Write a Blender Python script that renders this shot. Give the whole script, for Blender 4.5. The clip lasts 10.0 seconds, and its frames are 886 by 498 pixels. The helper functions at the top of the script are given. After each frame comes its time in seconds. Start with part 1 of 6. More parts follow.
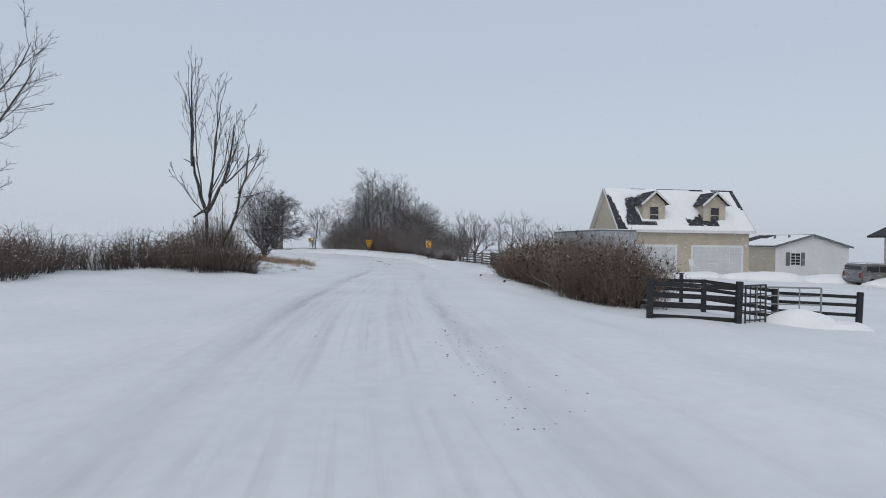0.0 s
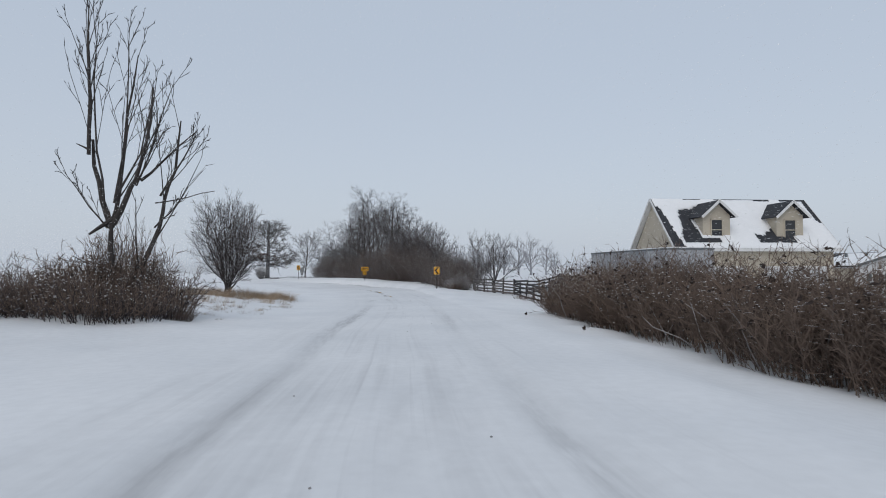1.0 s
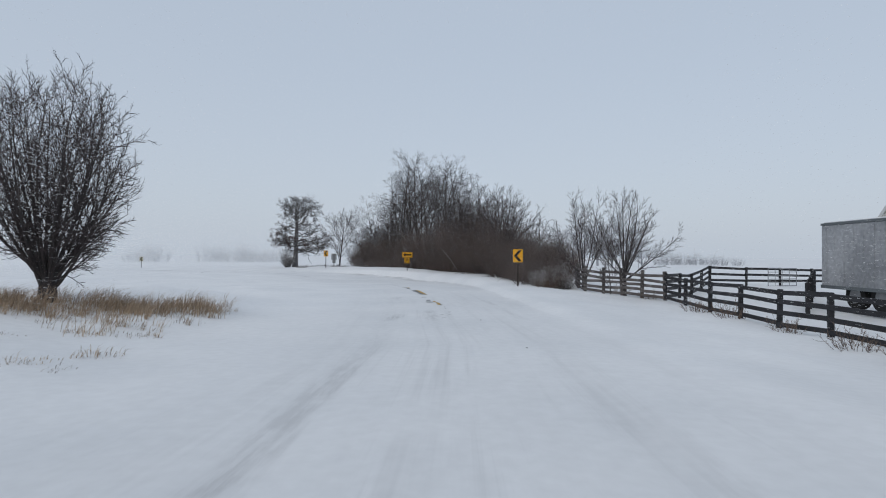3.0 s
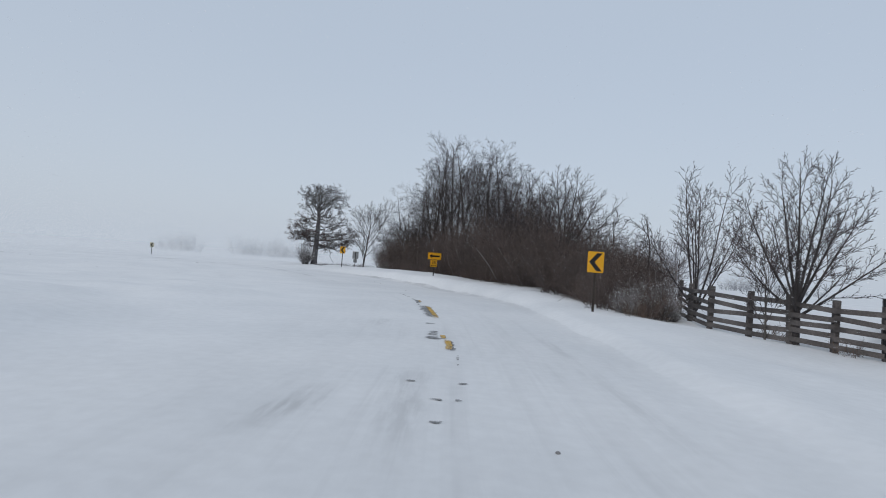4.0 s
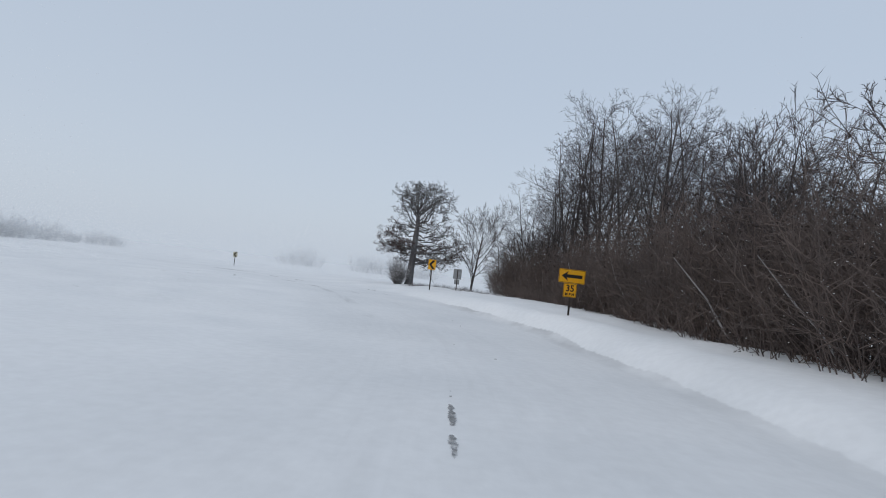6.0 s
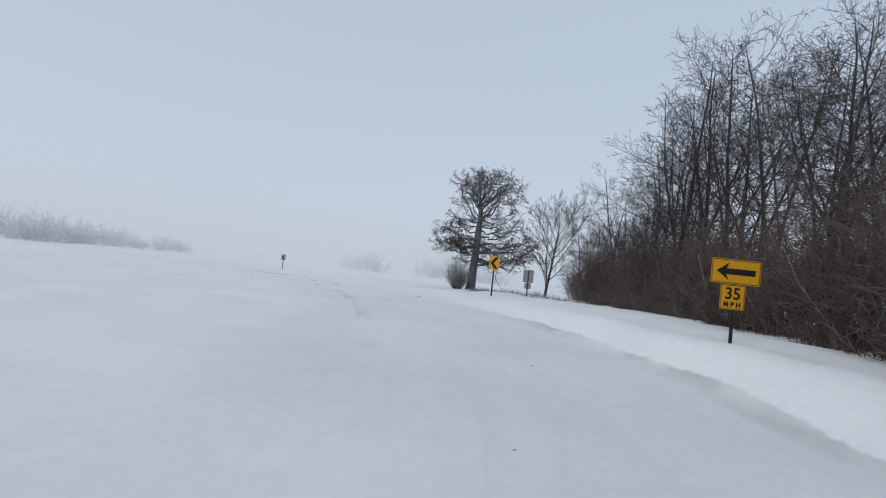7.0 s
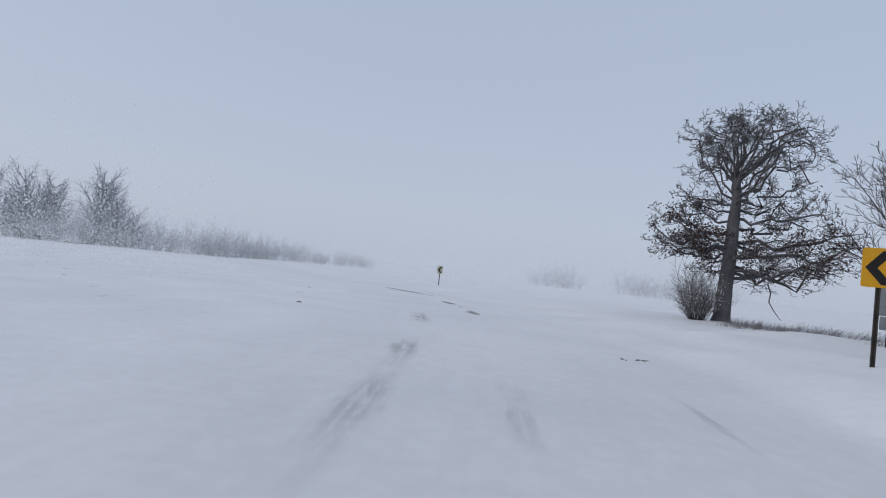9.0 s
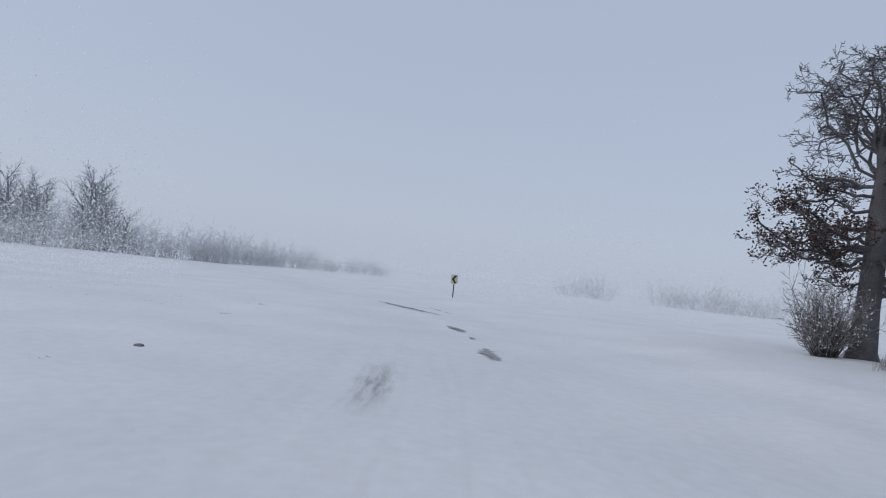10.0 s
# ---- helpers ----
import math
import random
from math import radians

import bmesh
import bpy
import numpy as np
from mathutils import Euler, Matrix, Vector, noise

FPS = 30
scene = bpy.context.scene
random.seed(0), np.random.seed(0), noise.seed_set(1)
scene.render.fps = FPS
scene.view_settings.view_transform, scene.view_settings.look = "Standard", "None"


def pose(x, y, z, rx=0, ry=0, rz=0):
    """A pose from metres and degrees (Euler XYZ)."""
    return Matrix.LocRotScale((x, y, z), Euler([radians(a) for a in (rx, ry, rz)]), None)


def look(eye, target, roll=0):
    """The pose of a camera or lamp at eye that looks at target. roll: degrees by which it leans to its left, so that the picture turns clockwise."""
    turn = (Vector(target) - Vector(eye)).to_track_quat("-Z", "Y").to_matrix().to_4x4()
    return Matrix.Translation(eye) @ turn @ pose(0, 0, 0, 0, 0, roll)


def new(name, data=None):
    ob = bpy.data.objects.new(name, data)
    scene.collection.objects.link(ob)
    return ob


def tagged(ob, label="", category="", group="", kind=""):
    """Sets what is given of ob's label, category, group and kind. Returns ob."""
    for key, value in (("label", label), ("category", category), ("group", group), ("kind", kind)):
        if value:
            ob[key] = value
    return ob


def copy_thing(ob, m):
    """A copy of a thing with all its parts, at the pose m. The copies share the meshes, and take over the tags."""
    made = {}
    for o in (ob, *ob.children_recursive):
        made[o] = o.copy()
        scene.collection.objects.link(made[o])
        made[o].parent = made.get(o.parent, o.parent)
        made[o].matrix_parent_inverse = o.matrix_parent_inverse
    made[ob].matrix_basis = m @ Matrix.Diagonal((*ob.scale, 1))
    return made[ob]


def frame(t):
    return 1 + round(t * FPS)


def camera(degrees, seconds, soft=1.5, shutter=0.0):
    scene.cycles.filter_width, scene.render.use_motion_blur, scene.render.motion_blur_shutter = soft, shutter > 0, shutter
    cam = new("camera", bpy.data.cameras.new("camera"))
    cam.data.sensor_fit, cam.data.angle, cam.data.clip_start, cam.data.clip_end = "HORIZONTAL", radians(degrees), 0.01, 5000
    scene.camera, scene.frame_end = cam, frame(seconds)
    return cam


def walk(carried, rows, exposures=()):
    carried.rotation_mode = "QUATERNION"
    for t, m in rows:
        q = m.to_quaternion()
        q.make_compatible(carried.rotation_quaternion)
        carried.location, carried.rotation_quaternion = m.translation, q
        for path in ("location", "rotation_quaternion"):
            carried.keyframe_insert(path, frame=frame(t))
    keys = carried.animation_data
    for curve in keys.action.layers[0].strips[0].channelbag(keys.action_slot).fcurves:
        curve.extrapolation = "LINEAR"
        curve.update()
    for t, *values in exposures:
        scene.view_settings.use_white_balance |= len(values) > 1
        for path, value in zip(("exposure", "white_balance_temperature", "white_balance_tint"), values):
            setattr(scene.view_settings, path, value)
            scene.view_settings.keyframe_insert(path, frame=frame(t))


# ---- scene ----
cam = camera(76.9, 10.0, soft=0.95, shutter=0.07)
PATH = [
    (0, (2.18, -1.512, 1.841), (2.124, 0.487, 1.81), 0.8),
    (0.5, (1.371, 2.74, 1.869), (1.281, 4.738, 1.855), 1.7),
    (1, (0.662, 7.389, 1.787), (0.623, 9.388, 1.849), -0.1),
    (1.5, (0.084, 11.6, 1.687), (-0.048, 13.594, 1.75), 1.9),
    (2, (-0.291, 16.068, 1.564), (-0.48, 18.058, 1.494), 1.8),
    (2.5, (-0.776, 20.399, 1.503), (-0.974, 22.389, 1.481), -0.2),
    (4, (-1.938, 35.071, 1.098), (-2.325, 37.032, 1.149), 4.1),
    (4.5, (-2.756, 39.284, 1.018), (-3.272, 41.216, 1.021), 3.7),
    (5, (-3.537, 43.771, 1.026), (-4.147, 45.674, 1.094), 3.8),
    (5.5, (-4.506, 47.94, 1.073), (-5.248, 49.794, 1.177), 5.5),
    (7, (-8.525, 58.694, 0.923), (-9.588, 60.386, 1.009), 6.1),
    (7.5, (-10.698, 62.812, 0.734), (-11.946, 64.368, 0.884), 6.3),
    (8, (-12.883, 65.966, 0.804), (-14.242, 67.424, 0.96), 6.8),
    (8.5, (-15.114, 68.52, 0.861), (-16.62, 69.834, 0.912), 7.3),
    (9, (-17.56, 71.249, 0.927), (-19.135, 72.48, 0.997), 6.0),
    (9.5, (-20.269, 73.835, 0.973), (-21.837, 75.068, 1.118), 6.3),
    (10, (-23.09, 76.268, 1.031), (-24.715, 77.43, 1.122), 6.3),
]
walk(cam, [(t, look(eye, target, roll)) for t, eye, target, roll in PATH],
     exposures=[(0, -0.02, 6590, 11), (2.5, -0.05, 6550, 10), (5.0, -0.01, 6480, 10), (7.0, 0.04, 6450, 10), (7.5, 0.02, 6420, 10), (8.5, -0.08, 6370, 12), (9.5, -0.19, 6240, 14), (10, -0.2, 6240, 14)])

# ---- world and light ----
world = bpy.data.worlds.new("overcast_sky")
scene.world = world
world.use_nodes = True
wn, wl = world.node_tree.nodes, world.node_tree.links
wn.clear()
sky = wn.new("ShaderNodeTexSky")
sky.sky_type = "NISHITA"
sky.sun_disc = False
sky.sun_elevation, sky.sun_rotation = radians(28), radians(200)
sky.air_density, sky.dust_density, sky.ozone_density = 1.0, 4.0, 1.0
# The cloud is paler towards the horizon, where blown snow hangs.
where_ = wn.new("ShaderNodeTexCoord")
up_ = wn.new("ShaderNodeSeparateXYZ")
wl.new(where_.outputs["Generated"], up_.inputs[0])
rise_ = wn.new("ShaderNodeMapRange")
rise_.interpolation_type = "SMOOTHSTEP"
rise_.inputs["From Min"].default_value, rise_.inputs["From Max"].default_value = 0.0, 0.42
wl.new(up_.outputs[2], rise_.inputs["Value"])
cloud = wn.new("ShaderNodeMix")
cloud.data_type = "RGBA"
cloud.inputs["A"].default_value, cloud.inputs["B"].default_value = (6.0, 6.75, 7.75, 1), (5.4, 6.25, 7.4, 1)
wl.new(rise_.outputs["Result"], cloud.inputs["Factor"])
mixw = wn.new("ShaderNodeMix")
mixw.data_type = "RGBA"
mixw.inputs["Factor"].default_value = 0.82
wl.new(sky.outputs[0], mixw.inputs["A"])
wl.new(cloud.outputs["Result"], mixw.inputs["B"])
bg = wn.new("ShaderNodeBackground")
bg.inputs["Strength"].default_value = 0.1
wl.new(mixw.outputs["Result"], bg.inputs["Color"])
wo = wn.new("ShaderNodeOutputWorld")
wl.new(bg.outputs[0], wo.inputs["Surface"])

sun = bpy.data.lights.new("sun", "SUN")
sun.energy, sun.angle, sun.color = 0.6, radians(40), (1.0, 0.97, 0.93)
sun_ob = new("sun", sun)
sun_ob.matrix_world = look((0, 0, 60), (14, 38, 0))


# ---- materials ----
def material(name, base, rough=0.8, var=0.25, scale=3.0, fine=40.0, bump=0.3, metallic=0.0, tint=None, spec=0.3, attr=None, dirt_and_shade=None, island=0.0, veil=None):
    """A surface with coarse stains, fine grain and a little relief. tint: the colour of the stains."""
    m = bpy.data.materials.new(name)
    m.use_nodes = True
    n, l = m.node_tree.nodes, m.node_tree.links
    b = n["Principled BSDF"]
    b.inputs["Roughness"].default_value, b.inputs["Metallic"].default_value = rough, metallic
    b.inputs["Specular IOR Level"].default_value = spec
    geo = n.new("ShaderNodeNewGeometry")
    big, small = n.new("ShaderNodeTexNoise"), n.new("ShaderNodeTexNoise")
    big.inputs["Scale"].default_value, big.inputs["Detail"].default_value = scale, 5
    small.inputs["Scale"].default_value, small.inputs["Detail"].default_value = fine, 3
    l.new(geo.outputs["Position"], big.inputs["Vector"])
    l.new(geo.outputs["Position"], small.inputs["Vector"])
    ramp = n.new("ShaderNodeMapRange")
    ramp.inputs["From Min"].default_value, ramp.inputs["From Max"].default_value = 0.35, 0.7
    l.new(big.outputs["Fac"], ramp.inputs["Value"])
    mix = n.new("ShaderNodeMix")
    mix.data_type = "RGBA"
    stain = tint or tuple(c * (1 - var) for c in base)
    mix.inputs["A"].default_value, mix.inputs["B"].default_value = (*base, 1), (*stain, 1)
    l.new(ramp.outputs["Result"], mix.inputs["Factor"])
    grain = n.new("ShaderNodeMix")
    grain.data_type, grain.blend_type = "RGBA", "MULTIPLY"
    grain.inputs["Factor"].default_value = min(1, var * 1.6)
    shade = n.new("ShaderNodeMapRange")
    shade.inputs["From Min"].default_value, shade.inputs["From Max"].default_value = 0.3, 0.7
    shade.inputs["To Min"].default_value = 0.55
    l.new(small.outputs["Fac"], shade.inputs["Value"])
    l.new(mix.outputs["Result"], grain.inputs["A"])
    l.new(shade.outputs["Result"], grain.inputs["B"])
    out = grain.outputs["Result"]
    if island:
        dim = n.new("ShaderNodeMapRange")
        dim.inputs["To Min"].default_value, dim.inputs["To Max"].default_value = 1 - island, 1 + island
        l.new(geo.outputs["Random Per Island"], dim.inputs["Value"])
        each = n.new("ShaderNodeMix")
        each.data_type, each.blend_type = "RGBA", "MULTIPLY"
        each.inputs["Factor"].default_value = 1.0
        l.new(out, each.inputs["A"])
        l.new(dim.outputs["Result"], each.inputs["B"])
        out = each.outputs["Result"]
    if attr:
        at = n.new("ShaderNodeAttribute")
        at.attribute_name = attr
        pack = n.new("ShaderNodeMix")
        pack.data_type = "RGBA"
        pack.inputs["B"].default_value = (*dirt_and_shade, 1)
        l.new(at.outputs["Fac"], pack.inputs["Factor"])
        l.new(out, pack.inputs["A"])
        out = pack.outputs["Result"]
    if veil:
        # The surface thins out to nothing under wisps of snow blown across the road.
        at, wisp, lay = n.new("ShaderNodeAttribute"), n.new("ShaderNodeTexNoise"), n.new("ShaderNodeMapping")
        at.attribute_name = veil
        lay.inputs["Scale"].default_value = (7, 24, 24)
        wisp.inputs["Scale"].default_value, wisp.inputs["Detail"].default_value = 1.0, 4
        l.new(geo.outputs["Position"], lay.inputs["Vector"])
        l.new(lay.outputs["Vector"], wisp.inputs["Vector"])
        both, bare = n.new("ShaderNodeMath"), n.new("ShaderNodeMapRange")
        both.operation = "MULTIPLY_ADD"
        both.inputs[1].default_value = 1.7
        l.new(wisp.outputs["Fac"], both.inputs[0])
        l.new(at.outputs["Fac"], both.inputs[2])
        bare.interpolation_type = "SMOOTHSTEP"
        for key, val in (("From Min", 0.72), ("From Max", 1.75), ("To Min", 1.0), ("To Max", 0.0)):
            bare.inputs[key].default_value = val
        l.new(both.outputs["Value"], bare.inputs["Value"])
        l.new(bare.outputs["Result"], b.inputs["Alpha"])
    l.new(out, b.inputs["Base Color"])
    if bump:
        bn = n.new("ShaderNodeBump")
        bn.inputs["Strength"].default_value, bn.inputs["Distance"].default_value = bump, 0.02
        l.new(small.outputs["Fac"], bn.inputs["Height"])
        l.new(bn.outputs["Normal"], b.inputs["Normal"])
    return m


SNOW = material("snow", (0.77, 0.78, 0.79), 0.65, 0.08, 0.35, 6.0, 0.25, tint=(0.70, 0.715, 0.73), spec=0.2, attr="packed", dirt_and_shade=(0.36, 0.365, 0.375))


def add_tracks(m):
    """Fine tyre streaks along the road, and a broken line of painted shade at its edge, by the distances along and
    across it.
    """
    n, l = m.node_tree.nodes, m.node_tree.links

    def math_(op, a, c=None, clamp=False):
        k = n.new("ShaderNodeMath")
        k.operation, k.use_clamp = op, clamp
        for slot, v in enumerate((a, c)):
            if v is None:
                continue
            if isinstance(v, (int, float)):
                k.inputs[slot].default_value = v
            else:
                l.new(v, k.inputs[slot])
        return k.outputs[0]

    def ramp(v, lo, hi, to0=0.0, to1=1.0):
        k = n.new("ShaderNodeMapRange")
        k.interpolation_type = "SMOOTHSTEP"
        for key, val in (("From Min", lo), ("From Max", hi), ("To Min", to0), ("To Max", to1)):
            k.inputs[key].default_value = val
        l.new(v, k.inputs["Value"])
        return k.outputs["Result"]

    def streaks(s_scale, d_scale, lo, hi, seed):
        c, t = n.new("ShaderNodeCombineXYZ"), n.new("ShaderNodeTexNoise")
        l.new(math_("MULTIPLY", s, s_scale), c.inputs[0])
        l.new(math_("MULTIPLY", d, d_scale), c.inputs[1])
        c.inputs[2].default_value = seed
        t.inputs["Scale"].default_value, t.inputs["Detail"].default_value, t.inputs["Roughness"].default_value = 1.0, 3, 0.6
        l.new(c.outputs[0], t.inputs["Vector"])
        return ramp(t.outputs["Fac"], lo, hi)

    at, sep = n.new("ShaderNodeAttribute"), n.new("ShaderNodeSeparateXYZ")
    at.attribute_name = "road"
    l.new(at.outputs["Vector"], sep.inputs[0])
    s, d, lane = sep.outputs[0], sep.outputs[1], sep.outputs[2]
    lines = math_("ADD", math_("MULTIPLY", streaks(0.05, 2.6, 0.50, 0.68, 1.0), 0.55), math_("MULTIPLY", streaks(0.11, 8.0, 0.52, 0.70, 5.0), 0.35))
    lines = math_("MULTIPLY", math_("MULTIPLY", lines, lane), streaks(0.35, 0.5, 0.3, 0.62, 9.0))
    def curve(stops):
        """A value that changes along the road, through (distance, value) stops."""
        k = n.new("ShaderNodeValToRGB")
        k.color_ramp.interpolation = "EASE"
        els = k.color_ramp.elements
        while len(els) < len(stops):
            els.new(0.5)
        for el, (at_s, v) in zip(els, stops):
            el.position, el.color = at_s / 130, (v, v, v, 1)
        l.new(math_("DIVIDE", s, 130.0), k.inputs["Fac"])
        return k.outputs["Color"]

    ragged = streaks(0.9, 5.0, 0.25, 0.75, 11.0)

    def track(centre, strength, wide):
        """A wheel track: a ragged dark band about a line that wanders across the road. Centres are given 4 m to the right."""
        mid = math_("SUBTRACT", math_("MULTIPLY", curve(centre), 8.0), 4.0)
        mid = math_("ADD", mid, math_("MULTIPLY", math_("SUBTRACT", ragged, 0.5), 0.5 * wide))
        core = ramp(math_("ABSOLUTE", math_("SUBTRACT", d, mid)), 0.15 * wide, wide, 1.0, 0.0)
        torn = math_("ADD", math_("MULTIPLY", streaks(1.3, 9.0, 0.36, 0.62, 13.0), 0.75), 0.3)
        return math_("MULTIPLY", math_("MULTIPLY", core, torn), curve(strength))

    def lane_at(*stops):
        return [(at_s, (v + 4.0) / 8.0) for at_s, v in stops]

    left = track(lane_at((0, -1.45), (30, -1.55), (39, -1.62), (43, -1.1), (50, -1.2), (72, -1.15), (82, -0.98), (92, -0.8)),
                 [(0, 0.02), (9, 0.08), (13, 0.20), (16, 0.05), (23, 0.30), (26, 0.62), (28, 0.55), (31, 0.34), (34, 0.28), (37, 0.06), (40.5, 0.0), (41.8, 0.5), (42.6, 0.0), (47.8, 0.0), (48.5, 0.38),
                  (49.2, 0.0), (70.2, 0.0), (71.2, 0.26), (72, 0.0), (74.6, 0.0), (76.4, 0.40), (77.9, 0.2), (80, 0.08), (82, 0.65), (83.2, 0.08), (85, 0.75), (86.6, 0.0), (89.4, 0.05), (91.2, 1.0), (93.5, 0.0)], 0.29)
    right = track(lane_at((0, 1.35), (16, 1.45), (30, 1.6), (40, 1.97), (48, 1.9), (60, 2.0), (72, 1.5), (82, 0.37), (92, 0.4)),
                  [(0, 0.02), (5, 0.14), (9, 0.32), (13, 0.26), (16, 0.04), (21, 0.05), (26, 0.20), (29, 0.22), (32, 0.03), (40, 0.02), (42.5, 0.22), (44.5, 0.04), (46, 0.24), (48, 0.02), (50, 0.0), (80.8, 0.0), (81.7, 0.5), (82.2, 0.10), (82.7, 0.35), (83.4, 0.0)], 0.18)
    outer = track(lane_at((0, 2.6), (70, 2.4), (83, 2.2), (90, 2.2)), [(0, 0.0), (81.4, 0.0), (82.2, 0.6), (82.9, 0.4), (83.6, 0.0)], 0.08)
    slots = track(lane_at((0, -0.3), (42, -0.28), (50, -0.1)), [(0, 0.0), (40, 0.05), (41.6, 0.3), (43.0, 0.3), (44.0, 0.0)], 0.30)
    rim_at, edge_at = n.new("ShaderNodeAttribute"), n.new("ShaderNodeAttribute")
    rim_at.attribute_name, edge_at.attribute_name = "rim", "edge"
    wob = math_("MULTIPLY", math_("SUBTRACT", streaks(0.5, 0.0, 0.2, 0.8, 3.0), 0.5), 0.16)
    off = math_("ADD", rim_at.outputs["Fac"], wob)
    # Shade painted at the bank's foot, ending sharply at the lip.
    rim = math_("MULTIPLY", ramp(off, -0.55, 0.0), ramp(off, 0.0, 0.06, 1.0, 0.0))
    rim = math_("MULTIPLY", rim, math_("ADD", math_("MULTIPLY", streaks(0.35, 0.6, 0.34, 0.6, 7.0), 0.7), 0.3))
    rim = math_("MULTIPLY", math_("MULTIPLY", rim, edge_at.outputs["Fac"]), curve([(40, 0.06), (50, 0.22), (60, 0.3), (66, 0.45), (68.5, 1.0), (71, 0.6), (73, 0.3), (75.5, 0.8), (78, 0.5), (81, 0.1), (86, 0.0)]))
    pack = [k for k in n if k.type == "ATTRIBUTE" and k.attribute_name == "packed"][0]
    target = pack.outputs["Fac"].links[0].to_socket
    total = math_("ADD", math_("MULTIPLY", pack.outputs["Fac"], math_("ADD", math_("MULTIPLY", ragged, 0.6), 0.7)), math_("MULTIPLY", lines, 0.5))
    for extra_ in (left, right, outer, slots, rim):
        total = math_("ADD", total, extra_, extra_ is not left)
    l.new(total, target)


add_tracks(SNOW)
SNOW_CAP = material("snow_cap", (0.87, 0.88, 0.89), 0.6, 0.05, 1.0, 12.0, 0.3, spec=0.2)
BARK_GREY = material("grey_bark", (0.15, 0.138, 0.130), 0.9, 0.45, 2.0, 60.0, 0.6)
BARK_DARK = material("dark_bark", (0.098, 0.088, 0.088), 0.9, 0.45, 2.0, 60.0, 0.6)
BARK_SNAG = material("dead_bark", (0.085, 0.076, 0.072), 0.9, 0.45, 2.0, 60.0, 0.6)
BARK_RIMED = material("rimed_oak_bark", (0.135, 0.128, 0.132), 0.9, 0.5, 1.6, 30.0, 0.9, tint=(0.21, 0.21, 0.215))
BARK_OAK = material("oak_bark", (0.175, 0.165, 0.163), 0.9, 0.5, 3.0, 30.0, 0.9)
TWIG = material("twig", (0.084, 0.070, 0.071), 0.9, 0.3, 1.0, 40.0, 0.0, island=0.35)
TWIG_BROWN = material("brown_stem", (0.200, 0.147, 0.117), 0.9, 0.35, 0.9, 40.0, 0.0, tint=(0.130, 0.098, 0.081), island=0.25)
TWIG_BRUSH = material("brush_stem", (0.150, 0.117, 0.104), 0.9, 0.3, 0.9, 40.0, 0.0, tint=(0.094, 0.078, 0.073), island=0.24)
TWIG_PALE = material("frosted_stem", (0.36, 0.345, 0.345), 0.9, 0.4, 1.2, 40.0, 0.0, island=0.4)
WEED = material("frosted_weed", (0.40, 0.335, 0.30), 0.9, 0.3, 1.2, 40.0, 0.0, island=0.35)
# Far twigs: the haze before them is painted into these pale colours.
HAZE_TWIG_DEEP = material("hazed_hedgerow_twig", (0.71, 0.725, 0.745), 0.9, 0.15, 0.3, 10.0, 0.0, island=0.15)
HAZE_TWIG_PALE = material("hazed_pale_twig", (0.78, 0.795, 0.815), 0.9, 0.1, 0.3, 10.0, 0.0, island=0.1)
HAZE_TWIG = material("hazed_far_twig", (0.40, 0.41, 0.44), 0.9, 0.15, 0.3, 10.0, 0.0, island=0.15)
SEED = material("seed_head", (0.062, 0.047, 0.042), 0.95, 0.3, 2.0, 50.0, 0.0)
DEAD_LEAF = material("dead_oak_leaf", (0.115, 0.060, 0.052), 0.85, 0.4, 0.8, 30.0, 0.0, tint=(0.05, 0.034, 0.030), island=0.5)
GRASS = material("dry_grass", (0.52, 0.395, 0.275), 0.9, 0.3, 0.8, 30.0, 0.0, tint=(0.42, 0.33, 0.25), island=0.35)
FENCE = material("black_fence_paint", (0.022, 0.022, 0.025), 0.65, 0.4, 2.0, 25.0, 0.5, tint=(0.038, 0.038, 0.042))
FENCE_OLD = material("weathered_fence_board", (0.19, 0.172, 0.165), 0.85, 0.45, 1.5, 25.0, 0.5, tint=(0.075, 0.068, 0.066))
GALV = material("galvanised_steel", (0.36, 0.37, 0.38), 0.5, 0.25, 4.0, 60.0, 0.2, metallic=0.7)
DARK_TUBE = material("dark_gate_tube", (0.06, 0.062, 0.066), 0.5, 0.3, 4.0, 60.0, 0.2, metallic=0.3)
YELLOW = material("yellow_sign_sheeting", (0.74, 0.35, 0.010), 0.5, 0.15, 4.0, 30.0, 0.05, tint=(0.70, 0.36, 0.015))
YELLOW_SNOWED = material("snow_dulled_sheeting", (0.50, 0.44, 0.24), 0.6, 0.3, 14.0, 40.0, 0.1, tint=(0.66, 0.66, 0.62))
BLACK = material("black_sign_ink", (0.018, 0.016, 0.015), 0.6, 0.2, 5.0, 40.0, 0.05)
POST_STEEL = material("rusty_post", (0.095, 0.080, 0.070), 0.7, 0.4, 5.0, 60.0, 0.3, metallic=0.4)
ASPHALT = material("frosted_asphalt", (0.22, 0.223, 0.23), 0.75, 0.3, 7.0, 60.0, 0.6, tint=(0.34, 0.345, 0.35), veil="frost")
SLUSH = material("grey_slush", (0.30, 0.30, 0.30), 0.7, 0.3, 3.0, 40.0, 0.6, tint=(0.42, 0.42, 0.42), veil="frost")
LINE_PAINT = material("yellow_line_paint", (0.60, 0.36, 0.06), 0.75, 0.25, 7.0, 50.0, 0.4, tint=(0.60, 0.42, 0.15), veil="frost")
SIDING = material("tan_siding", (0.56, 0.50, 0.405), 0.7, 0.14, 1.0, 14.0, 0.1)
TRIM = material("white_trim", (0.76, 0.76, 0.75), 0.6, 0.1, 2.0, 20.0, 0.1)
